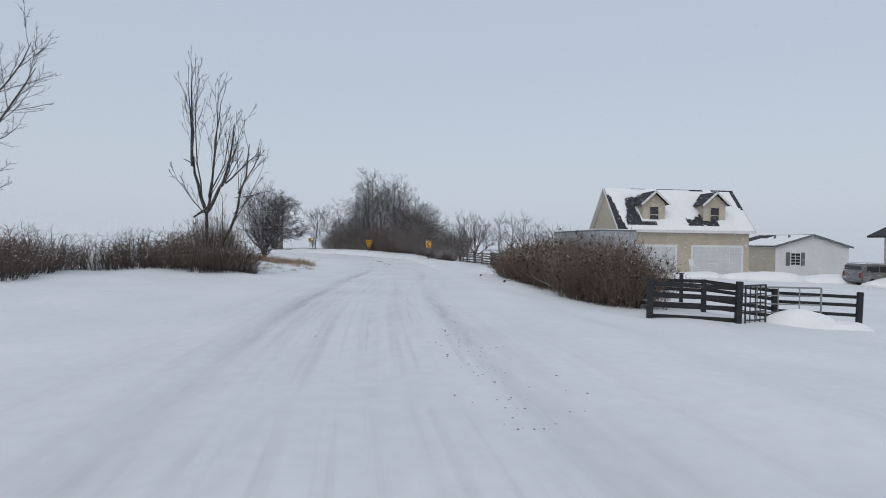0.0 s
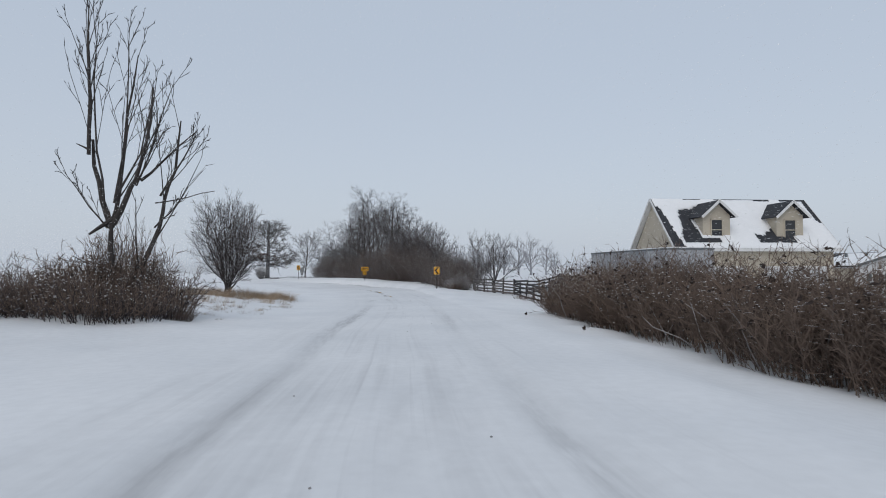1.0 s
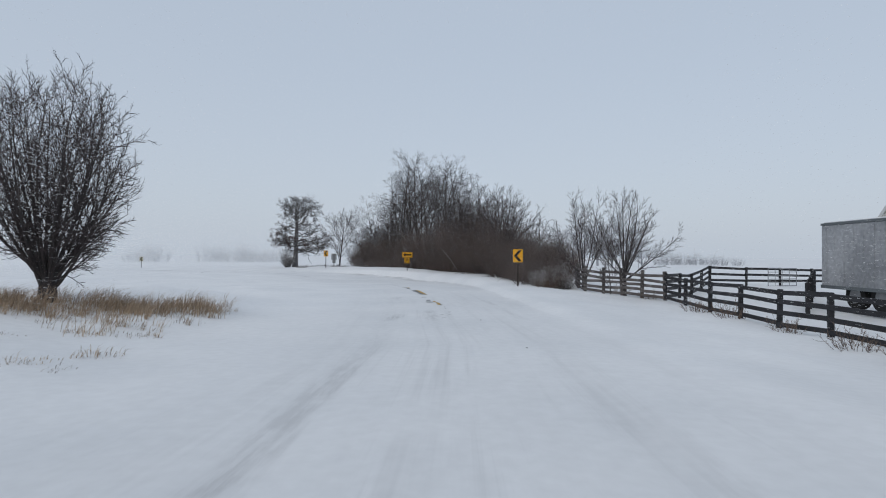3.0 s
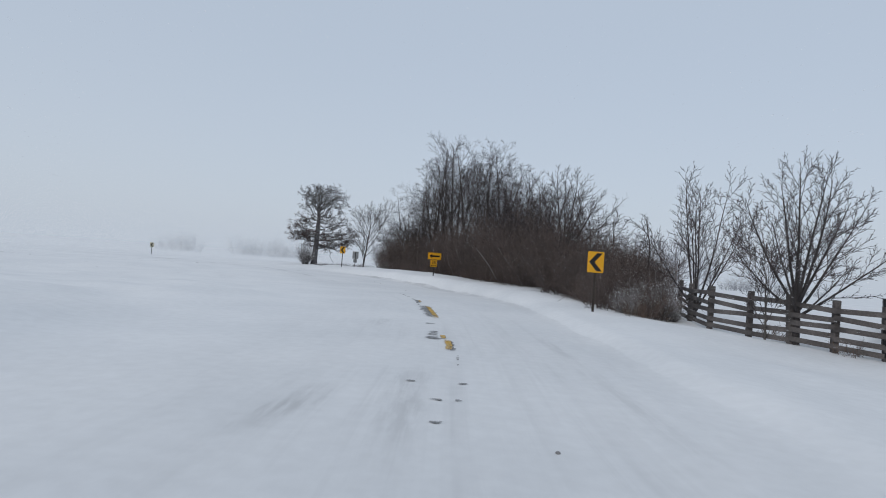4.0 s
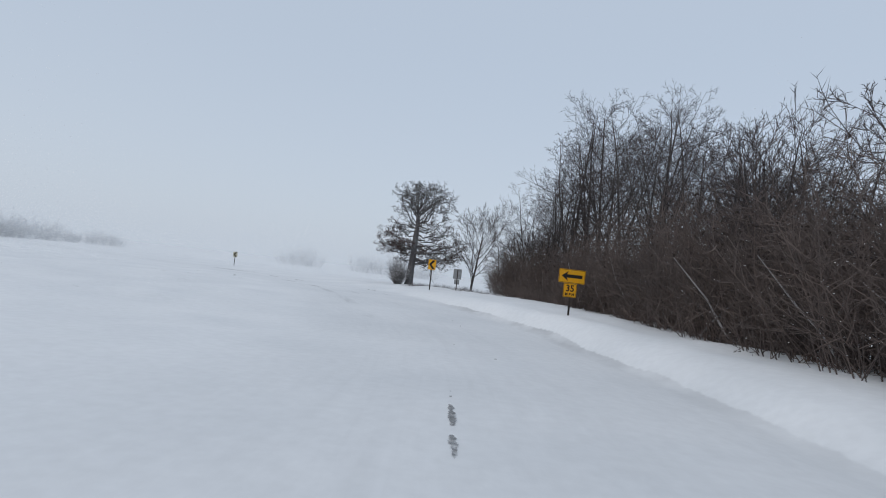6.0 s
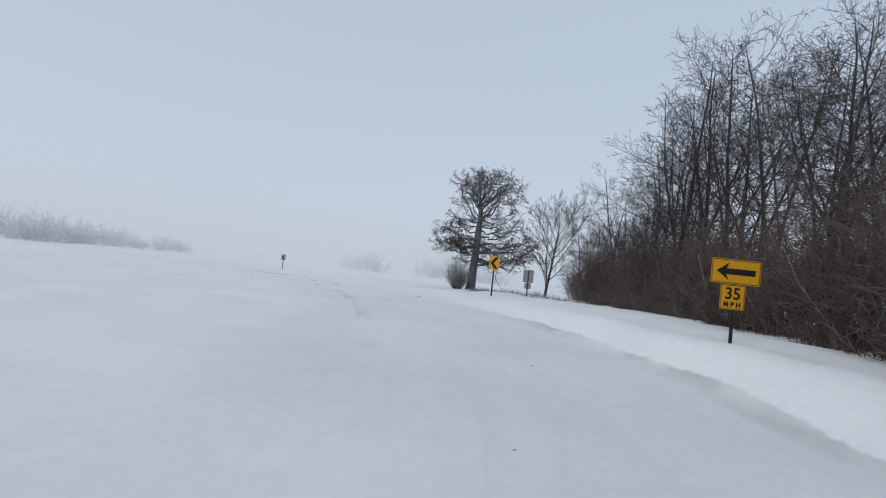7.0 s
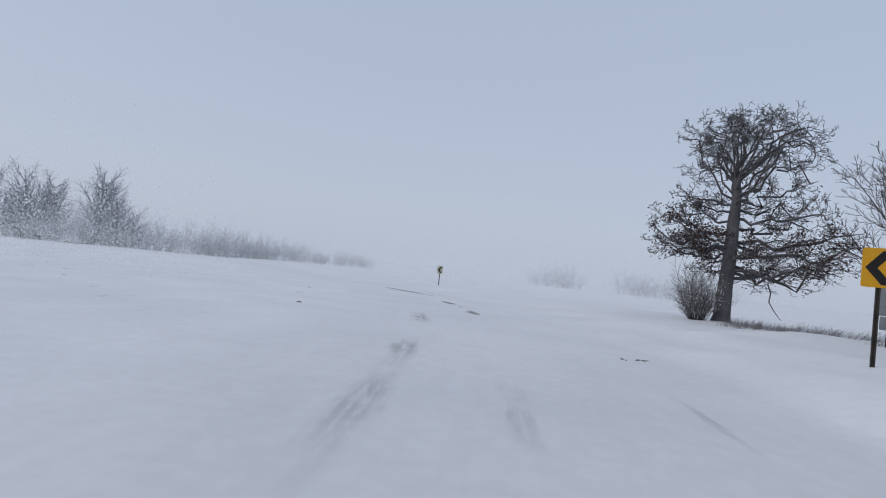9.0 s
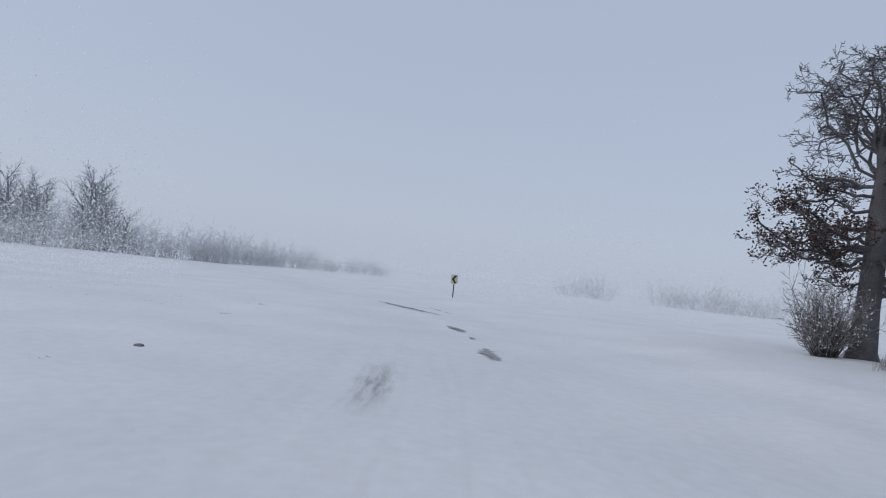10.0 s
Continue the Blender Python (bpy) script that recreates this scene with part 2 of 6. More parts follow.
SHINGLE = material("dark_shingle", (0.055, 0.058, 0.066), 0.9, 0.35, 2.0, 18.0, 0.7)
DOOR_WHITE = material("white_door_panel", (0.60, 0.62, 0.635), 0.55, 0.08, 1.0, 12.0, 0.1)
WHITE_SIDING = material("white_vinyl_siding", (0.72, 0.73, 0.74), 0.65, 0.1, 0.8, 12.0, 0.1)
SHUTTER = material("grey_shutter", (0.17, 0.19, 0.20), 0.7, 0.25, 3.0, 30.0, 0.2)
TRAILER = material("grey_trailer_skin", (0.27, 0.28, 0.295), 0.55, 0.35, 0.5, 8.0, 0.15, tint=(0.50, 0.51, 0.53))
RUBBER = material("black_rubber", (0.02, 0.02, 0.02), 0.85, 0.2, 5.0, 30.0, 0.3)
CARPAINT = material("dull_grey_car_paint", (0.20, 0.20, 0.205), 0.4, 0.25, 2.0, 10.0, 0.05, metallic=0.4, tint=(0.33, 0.33, 0.34))
LAMP_RED = material("red_lamp_lens", (0.25, 0.02, 0.015), 0.3, 0.1, 5.0, 30.0, 0.0)
CHROME = material("dull_chrome", (0.5, 0.5, 0.52), 0.25, 0.1, 5.0, 30.0, 0.0, metallic=0.9)

# White flakes that stand in for haze, tuned to the sky's brightness.
FLAKE = bpy.data.materials.new("haze_flake")
FLAKE.use_nodes = True
fn, fl_ = FLAKE.node_tree.nodes, FLAKE.node_tree.links
fn.clear()
fdif, ftra, fmix, fout = fn.new("ShaderNodeBsdfDiffuse"), fn.new("ShaderNodeBsdfTranslucent"), fn.new("ShaderNodeMixShader"), fn.new("ShaderNodeOutputMaterial")
fdif.inputs["Color"].default_value = ftra.inputs["Color"].default_value = (0.985, 0.985, 0.985, 1)
fl_.new(fdif.outputs[0], fmix.inputs[1])
fl_.new(ftra.outputs[0], fmix.inputs[2])
fl_.new(fmix.outputs[0], fout.inputs["Surface"])

GLASS = bpy.data.materials.new("dark_window_glass")
GLASS.use_nodes = True
gb = GLASS.node_tree.nodes["Principled BSDF"]
gb.inputs["Base Color"].default_value = (0.03, 0.032, 0.036, 1)
gb.inputs["Roughness"].default_value = 0.08


# ---- helpers for meshes ----
def mesh_of(name, verts, faces, mat, smooth=False):
    me = bpy.data.meshes.new(name)
    me.from_pydata(verts, [], faces)
    me.materials.append(mat)
    if smooth:
        me.polygons.foreach_set("use_smooth", [True] * len(me.polygons))
    me.update()
    return me


def part(name, data, parent, label="", m=None, mat=None):
    """A part of a thing from a bmesh or a mesh."""
    if isinstance(data, bmesh.types.BMesh):
        me = bpy.data.meshes.new(name)
        data.to_mesh(me)
        data.free()
        me.materials.append(mat)
    else:
        me = data
    ob = new(name, me)
    ob.parent = parent
    if m is not None:
        ob.matrix_basis = m
    if label:
        ob["label"] = label
    return ob


def thing(name, m, label, category, group="", kind=""):
    e = new(name)
    e.empty_display_size = 0.2
    e.matrix_basis = m
    return tagged(e, label, category, group, kind)


def box(sx, sy, sz, at=(0, 0, 0), bevel=0.0, bm=None, turn=None):
    """A box of that size centred at a place, with softened edges."""
    bm = bm or bmesh.new()
    m = Matrix.Translation(at)
    if turn is not None:
        m = m @ turn
    g = bmesh.ops.create_cube(bm, size=1, matrix=m @ Matrix.Diagonal((sx, sy, sz, 1)))
    if bevel:
        edges = {e for v in g["verts"] for e in v.link_edges}
        bmesh.ops.bevel(bm, geom=list(edges), offset=bevel, segments=1, affect="EDGES", profile=0.6)
    return bm


def rod(a, b, r, sides=8, bm=None, r2=None):
    bm = bm or bmesh.new()
    a, b = Vector(a), Vector(b)
    d = b - a
    m = Matrix.Translation((a + b) / 2) @ d.to_track_quat("Z", "Y").to_matrix().to_4x4()
    bmesh.ops.create_cone(bm, cap_ends=True, segments=sides, radius1=r, radius2=r if r2 is None else r2, depth=d.length, matrix=m)
    return bm


def prism(outline, thick, bm=None, m=None):
    """A flat shape in the xz plane with a thickness towards -y."""
    bm = bm or bmesh.new()
    f = [bm.verts.new((x, 0, z)) for x, z in outline]
    k = [bm.verts.new((x, -thick, z)) for x, z in outline]
    bm.faces.new(f)
    bm.faces.new(k[::-1])
    for a in range(len(f)):
        b = (a + 1) % len(f)
        bm.faces.new((f[b], f[a], k[a], k[b]))
    bmesh.ops.recalc_face_normals(bm, faces=bm.faces)
    if m is not None:
        bmesh.ops.transform(bm, matrix=m, verts=f + k)
    return bm


# ---- the road's line and the lie of the land ----
ROAD = np.array([(4.2, -60), (3.0, -20), (2.18, -1.5), (1.37, 2.7), (0.66, 7.4), (0.08, 11.6), (-0.29, 16.1), (-0.78, 20.4), (-1.3, 28.0), (-1.94, 35.1),
                 (-2.76, 39.3), (-3.54, 43.8), (-4.51, 47.9), (-6.2, 53.6), (-8.52, 58.7), (-10.7, 62.8), (-12.88, 66.0), (-15.1, 68.5), (-17.56, 71.25),
                 (-20.27, 73.8), (-23.1, 76.3), (-28.0, 80.0), (-34.0, 84.0), (-41.0, 87.5), (-50.0, 90.0), (-62.0, 91.0), (-85.0, 90.0), (-130.0, 86.0)], float)
SEG = np.diff(ROAD, axis=0)
LEN = np.hypot(SEG[:, 0], SEG[:, 1])
ARC = np.r_[0, np.cumsum(LEN)] - LEN[:2].sum()


def along(x, y):
    """The distance along the road and across it (right is positive) for arrays of places."""
    x, y = np.asarray(x, float), np.asarray(y, float)
    best, s, d = np.full(x.shape, 1e9), np.zeros(x.shape), np.zeros(x.shape)
    for k in range(len(SEG)):
        ux, uy = SEG[k] / LEN[k]
        px, py = x - ROAD[k, 0], y - ROAD[k, 1]
        lo, hi = (-1e4 if k == 0 else 0), (1e4 if k == len(SEG) - 1 else LEN[k])
        t = np.clip(px * ux + py * uy, lo, hi)
        ex, ey = px - t * ux, py - t * uy
        far = ex * ex + ey * ey
        side = np.where(px * uy - py * ux > 0, 1.0, -1.0)
        near = far < best
        best, s, d = np.where(near, far, best), np.where(near, ARC[k] + t, s), np.where(near, side * np.sqrt(far), d)
    return s, d


def on_road(s, d):
    """The place at a distance along the road and across it."""
    k = int(np.clip(np.searchsorted(ARC, s) - 1, 0, len(SEG) - 1))
    u = SEG[k] / LEN[k]
    p = ROAD[k] + (s - ARC[k]) * u
    return p[0] + d * u[1], p[1] - d * u[0]


STATIONS = [-60, 0, 15, 30, 45, 52, 60, 70, 80, 90, 130]
ACROSS = [-300, -60, -14, -9.5, -7, -5, -3.4, 3.5, 5, 7, 14, 40, 120, 300]
# How far the land stands above the road: a mound on the left, a bank and a falling paddock on the right.
RELIEF = np.zeros((len(STATIONS), len(ACROSS)))
RELIEF[:, 0] = -0.3
RELIEF[:, 1] = np.interp(STATIONS, [-60, 0, 15, 45, 52], [-0.2, -0.1, 0.0, 0.0, -0.1])
for row, mound in ((2, (0.1, 0.1, 0.0, 0.0)), (3, (0.4, 0.45, 0.2, 0.03)), (4, (0.5, 0.65, 0.25, 0.03)), (5, (0.1, 0.1, 0.05, 0.0))):
    RELIEF[row, 2:6] = mound
RELIEF[:, 7] = np.interp(STATIONS, [30, 45, 52, 60, 70, 80, 90], [0, 0.02, 0.05, 0.08, 0.08, 0.05, 0])
RELIEF[:, 8] = np.interp(STATIONS, [0, 15, 30, 45, 52, 60, 70, 80, 90, 130], [-0.3, -0.2, -0.12, 0, 0.12, 0.45, 0.6, 0.4, 0.1, 0])
RELIEF[:, 9] = np.interp(STATIONS, [0, 15, 30, 45, 52, 60, 70, 80, 90, 130], [-0.5, -0.38, -0.25, -0.1, 0.05, 0.55, 0.68, 0.6, 0.3, 0.05])
RELIEF[:, 10] = np.interp(STATIONS, [0, 15, 30, 45, 52, 60, 70, 80, 90, 130], [-0.8, -0.7, -0.45, -0.35, -0.2, 0.4, 0.5, 0.5, 0.4, 0.1])
RELIEF[:, 11] = np.interp(STATIONS, [0, 15, 30, 45, 52, 60, 70, 90, 130], [-1.6, -1.4, -1.0, -0.75, -0.6, 0.1, 0.2, 0.2, 0.1])
RELIEF[:, 12] = RELIEF[:, 13] = np.interp(STATIONS, [0, 15, 30, 45, 52, 60], [-1.8, -1.6, -1.2, -0.9, -0.7, 0])
PROFILE = ([-60, 0, 9, 18, 22, 37, 46, 52, 61, 66, 73, 80, 85, 100, 130], [0.6, 0.6, 0.53, 0.32, 0.24, -0.17, -0.22, -0.2, -0.34, -0.46, -0.4, -0.29, -0.24, -0.5, -0.6])


def smooth_table(table, s, d):
    k = np.clip(np.searchsorted(STATIONS, s) - 1, 0, len(STATIONS) - 2)
    st = np.array(STATIONS, float)
    f = np.clip((s - st[k]) / (st[k + 1] - st[k]), 0, 1)
    f = f * f * (3 - 2 * f)
    ac = np.array(ACROSS, float)
    j = np.clip(np.searchsorted(ACROSS, d) - 1, 0, len(ACROSS) - 2)
    g = np.clip((d - ac[j]) / (ac[j + 1] - ac[j]), 0, 1)
    g = g * g * (3 - 2 * g)
    a = table[k, j] * (1 - g) + table[k, j + 1] * g
    b = table[k + 1, j] * (1 - g) + table[k + 1, j + 1] * g
    return a * (1 - f) + b * f


def waves(x, y, seed, size):
    """Smooth uneven hummocks between -1 and 1."""
    r = np.random.RandomState(seed)
    z = np.zeros(np.shape(x))
    for k in range(7):
        a, p = r.uniform(0, 6.28), r.uniform(0, 6.28)
        w = 6.28 / size * r.uniform(0.6, 1.7)
        z = z + np.sin(w * (np.cos(a) * x + np.sin(a) * y) + p + 1.3 * np.sin(0.6 * w * (np.cos(a + 1.7) * x + np.sin(a + 1.7) * y)))
    return z / 4.0


def rut(d, at, wide):
    return np.exp(-((d - at) / wide) ** 2)


def crease(s):
    """Where the bank starts, to the right of the road's line."""
    return np.interp(s, [40, 52, 56, 62, 70, 78, 90], [3.0, 3.1, 3.45, 3.8, 3.9, 3.9, 3.5])


def land(x, y, detail=True):
    """The height of the snow, and how far it is packed and dirtied."""
    s, d = along(x, y)
    z = np.interp(s, *PROFILE) + smooth_table(RELIEF, s, d)
    # The field inside the bend levels out away from the road.
    w = np.clip((-d - 16) / 20, 0, 1)
    w = w * w * (3 - 2 * w)
    z = z * (1 - w) - 0.25 * w
    if not detail:
        return z
    off = np.clip((np.abs(d) - 3.0) / 2.5, 0, 1)
    z = z + off * (0.05 * waves(x, y, 3, 3.5) + 0.07 * waves(x, y, 4, 11)) 
    fade = np.clip(1.2 - np.abs(s - 17) / 24, 0.16, 1) * np.clip(1.2 + 0.9 * waves(x, y, 9, 7), 0, 1.3)
    wander = 0.05 * np.sin(s / 6.3) + 0.03 * np.sin(s / 2.9 + 1)
    a = rut(d, -1.5 + wander, 0.26) + 0.5 * rut(d, -0.72 + wander, 0.10)
    b = rut(d, 1.5 + wander, 0.24) + 0.4 * rut(d, 0.75 + wander, 0.10)
    c = 0.5 * rut(d, 0.12 + wander, 0.09) + 0.35 * rut(d, 0.42 + wander, 0.07)
    e = 0.6 * rut(d, 2.75 - 0.5 * wander, 0.16) * (s > 34) + 0.35 * rut(d, -2.6 + wander, 0.2)
    wear = (a + b + c + e) * fade
    z = z - 0.035 * wear + 0.02 * (rut(d, -1.8 + wander, 0.2) + rut(d, 1.8 + wander, 0.2)) * fade
    reach = np.clip(1.3 - np.abs(s - 12) / 40, 0.22, 1)
    blot = np.clip(0.75 + 0.4 * np.sin(s / 5.1 + 0.3 * d) + 0.2 * np.sin(s / 2.27 + 2), 0.15, 1.2)
    rim = d - crease(s) - 0.08 * np.sin(s / 2.7) - 0.03 * np.sin(s / 0.9)
    lip = np.clip(rim / 0.50, 0, 1)
    edge = np.clip((s - 38) / 8, 0, 1) * np.clip((84 - s) / 8, 0, 1)
    z = z + 0.2 * edge * (lip * lip * (3 - 2 * lip)) * np.exp(-np.clip(rim, 0, 9) / 2.0) - 0.03 * edge * rut(rim, -0.25, 0.3)
    lane = np.clip(1.35 - np.abs(d) / 2.5, 0, 1) * reach
    # Wind keeps the carriageway scoured: its snow is thinner and greyer than the banks'.
    scoured = 0.11 * np.clip(-rim / 0.35, 0, 1) * np.clip((d + 3.6) / 1.5, 0, 1) * (0.55 + 0.45 * edge) * np.clip(1 + 0.35 * waves(x, y, 17, 6), 0.4, 1.4)
    packed = np.clip(scoured + 0.20 * wear * blot, 0, 0.95)
    return z, packed, np.stack([s, d, lane], -1), edge, rim


def height(x, y):
    return float(land(np.array([float(x)]), np.array([float(y)]))[0][0])


def lines(lo, hi, fine_lo, fine_hi, step):
    fine = list(np.arange(fine_lo, fine_hi + step / 2, step))
    out, a, w = [], fine_lo, step
    while a > lo:
        w *= 1.22
        a -= w
        out.append(max(a, lo))
    right, a, w = [], fine_hi, step
    while a < hi:
        w *= 1.22
        a += w
        right.append(min(a, hi))
    return np.array(out[::-1] + fine + right)


gx, gy = lines(-2200, 2200, -31, 10, 0.17), lines(-2200, 2200, -3, 90, 0.25)
GX, GY = np.meshgrid(gx, gy)
GZ, PACKED, SD, EDGE_OF, RIM_OF = land(GX.ravel(), GY.ravel())
nx, ny = len(gx), len(gy)
ids = np.arange(nx * ny).reshape(ny, nx)
quads = np.stack([ids[:-1, :-1], ids[:-1, 1:], ids[1:, 1:], ids[1:, :-1]], -1).reshape(-1, 4)
me = bpy.data.meshes.new("ground")
me.vertices.add(nx * ny)
me.vertices.foreach_set("co", np.stack([GX.ravel(), GY.ravel(), GZ], -1).ravel())
me.loops.add(quads.size)
me.loops.foreach_set("vertex_index", quads.ravel())
me.polygons.add(len(quads))
me.polygons.foreach_set("loop_start", np.arange(0, quads.size, 4))
me.polygons.foreach_set("use_smooth", np.ones(len(quads), bool))
me.update(calc_edges=True)
me.attributes.new("packed", "FLOAT", "POINT").data.foreach_set("value", PACKED)
me.attributes.new("edge", "FLOAT", "POINT").data.foreach_set("value", EDGE_OF)
me.attributes.new("rim", "FLOAT", "POINT").data.foreach_set("value", RIM_OF)
me.attributes.new("road", "FLOAT_VECTOR", "POINT").data.foreach_set("vector", SD.ravel())
me.materials.append(SNOW)
tagged(new("ground", me), "wind-swept snow over road, verges and open fields", "snowy ground", kind="structure")


# ---- trees and shrubs ----
UP = Vector((0, 0, 1))


def tube(V, F, pts, rad, k):
    """A tapered limb through points."""
    n, base = len(pts), len(V)
    for i in range(n):
        d = pts[min(i + 1, n - 1)] - pts[max(i - 1, 0)]
        ax = d.cross(Vector((0.31, 0.87, 0.11)))
        if ax.length < 1e-6:
            ax = Vector((1, 0, 0))
        ax.normalize()
        ay = d.cross(ax)
        ay.normalize()
        p, r = pts[i], rad[i]
        for j in range(k):
            a = 6.28319 * j / k
            c, s = math.cos(a) * r, math.sin(a) * r
            V.append((p.x + ax.x * c + ay.x * s, p.y + ax.y * c + ay.y * s, p.z + ax.z * c + ay.z * s))
        if k == 3 and i == n - 2:
            break
    if k == 3:
        # Twigs end in a point.
        V.append(tuple(pts[-1]))
    for i in range(n - 1):
        for j in range(k):
            a, b = base + i * k + j, base + i * k + (j + 1) % k
            F.append((a, b, len(V) - 1) if k == 3 and i == n - 2 else (a, b, b + k, a + k))


class Spec:
    """How a tree branches, level by level: segments, children, length, angle, waver, pull upwards, thickness."""

    def __init__(self, segs, kids, ratio, angle, waver, rise, thick, start, tip=0.35, least=0.006, dome=False):
        self.segs, self.kids, self.ratio, self.angle, self.waver, self.rise = segs, kids, ratio, angle, waver, rise
        self.thick, self.start, self.tip, self.least, self.dome = thick, start, tip, least, dome


def any_dir(rng):
    return Vector((rng.gauss(0, 1), rng.gauss(0, 1), rng.gauss(0, 1)))


def grow(out, p, d, length, r, lvl, spec, rng, pts=None):
    """One limb and all that grows from it. out: a pair of lists for thick wood and one for twigs, and the tips."""
    n = spec.segs[lvl]
    if pts is None:
        pts, step = [p.copy()], length / n
        for i in range(n):
            d = (d + any_dir(rng) * spec.waver[lvl] + UP * spec.rise[lvl]).normalized()
            p = p + d * step
            pts.append(p.copy())
    n = len(pts) - 1
    rad = [max(spec.least, r * (1 - (1 - spec.tip) * (i / n) ** 0.9)) for i in range(n + 1)]
    rad[-1] *= 0.6
    store = out["wood"] if lvl < out["split"] else out["twig"]
    tube(store[0], store[1], pts, rad, out["sides"] if lvl == 0 else (4 if lvl < out["split"] else 3))
    if lvl + 1 >= len(spec.segs):
        out["tips"].append(pts[-1].copy())
        return
    m, spin = spec.kids[lvl], rng.uniform(0, 6.28)
    lo = spec.start[lvl]
    for j in range(m):
        f = lo + (0.99 - lo) * (j + rng.random()) / m
        q = f * n
        i = min(int(q), n - 1)
        at = pts[i].lerp(pts[i + 1], q - i)
        t = (pts[i + 1] - pts[i]).normalized()
        spin += 2.4 + rng.uniform(-0.5, 0.5)
        side = t.orthogonal().normalized()
        side.rotate(Matrix.Rotation(spin, 3, t))
        ang = spec.angle[lvl] * rng.uniform(0.7, 1.25)
        nd = (t * math.cos(ang) + side * math.sin(ang)).normalized()
        if nd.z < -0.25:
            nd.z *= 0.3
        form = 0.5 + 0.75 * math.sin(math.pi * (0.12 + 0.8 * (f - lo) / (1 - lo))) if spec.dome and lvl == 0 else 1.15 - 0.55 * f
        nl = length * spec.ratio[lvl] * form * rng.uniform(0.7, 1.2)
        nr = max(spec.least, rad[i] * spec.thick[lvl])
        grow(out, at, nd.normalized(), nl, nr, lvl + 1, spec, rng)


def canvas(split=2, sides=7):
    return {"wood": ([], []), "twig": ([], []), "tips": [], "split": split, "sides": sides}


def sized(out, tall):
    """Scales what was grown so that its top stands at that height."""
    stores = [out["wood"][0], out["twig"][0]]
    k = tall / max(v[2] for V in stores for v in V)
    for V in stores:
        V[:] = [(x * k, y * k, z * k) for x, y, z in V]
    out["tips"] = [t * k for t in out["tips"]]
    return out


def plant(name, out, m, label, category, bark, twig, group="", extra=()):
    """A tree as a thing with its trunk and limbs, its fine twigs and whatever hangs on them."""
    t = thing(name, m, label, category, group)
    part("trunk", mesh_of(name + "_trunk", *out["wood"], bark, True), t)
    part("crown", mesh_of(name + "_crown", *out["twig"], twig), t, "fine bare twigs")
    for pname, data, plabel in extra:
        part(pname, data, t, plabel)["kind"] = "stuff"
    return t


def at_ground(x, y, turn=0.0, size=1.0, dz=-0.12, high=1.0):
    return pose(x, y, height(x, y) + dz, 0, 0, turn) @ Matrix.Diagonal((size, size, size * high, 1))


def again(ob, x, y, turn=0.0, size=1.0, dz=-0.12, high=1.0):
    """A copy of a plant elsewhere, at its own size."""
    m = at_ground(x, y, turn, size, dz, high)
    return copy_thing(ob, m @ Matrix.Diagonal((1 / ob.scale.x, 1 / ob.scale.y, 1 / ob.scale.z, 1)))


def leaf_mesh(name, places, mat, rng, size):
    V, F = [], []
    for p in places:
        a = any_dir(rng).normalized() * size * rng.uniform(0.6, 1.3)
        b = a.cross(any_dir(rng)).normalized() * size * rng.uniform(0.3, 0.7)
        c = a.cross(b).normalized() * size * 0.25
        k = len(V)
        V += [tuple(p - a), tuple(p + b + c), tuple(p + a), tuple(p - b + c)]
        F += [(k, k + 1, k + 2), (k, k + 2, k + 3)]
    return mesh_of(name, V, F, mat)


# Tall trees of the wood: a bare stem that forks into leaders with long arching branches.
WOOD_SPEC = Spec([7, 5, 3, 2, 1], [11, 7, 5, 3], [0.42, 0.50, 0.48, 0.55], [0.98, 0.82, 0.78, 0.75],
                 [0.06, 0.09, 0.14, 0.18, 0.2], [0.03, 0.05, 0.02, 0.01, 0.0], [0.48, 0.5, 0.55, 0.65], [0.06, 0.22, 0.18, 0.15], tip=0.22, least=0.0058)
YOUNG_SPEC = Spec([6, 4, 2, 1], [15, 8, 5], [0.42, 0.5, 0.5], [0.95, 0.75, 0.7],
                  [0.07, 0.12, 0.16, 0.2], [0.03, 0.05, 0.04, 0.03], [0.4, 0.45, 0.6], [0.2, 0.2, 0.15], least=0.007, dome=True)


def young_tree(seed, tall, r):
    rng = random.Random(seed)
    out = canvas()
    grow(out, Vector((0, 0, 0)), Vector((rng.uniform(-0.06, 0.06), rng.uniform(-0.06, 0.06), 1)), tall * 0.88, r, 0, YOUNG_SPEC, rng)
    return out


def wood_tree(seed, tall, r, leaders):
    """A stem that forks a third of the way up; some fork at the ground."""
    rng = random.Random(seed)
    out = canvas()
    turn, fork = rng.uniform(0, 6.28), tall * rng.uniform(0.24, 0.38)
    foot = [Vector((0, 0, 0)), Vector((rng.gauss(0, 0.08), rng.gauss(0, 0.08), fork * 0.5)), Vector((rng.gauss(0, 0.12), rng.gauss(0, 0.12), fork))]
    tube(*out["wood"], foot, [r * 1.25, r, r * 0.92], 8)
    for k in range(leaders):
        a = turn + 6.283 * k / leaders + rng.uniform(-0.4, 0.4)
        lean = rng.uniform(0.04, 0.12) if k == 0 else rng.uniform(0.20, 0.40)
        d = Vector((math.cos(a) * lean, math.sin(a) * lean, 1)).normalized()
        start = foot[2].lerp(foot[1], 0.0 if k == 0 else rng.uniform(0.0, 0.7))
        grow(out, start, d, (tall - start.z) * (1.0 if k == 0 else rng.uniform(0.8, 0.98)), r * (0.85 if k == 0 else 0.6), 0, WOOD_SPEC, rng)
    return out


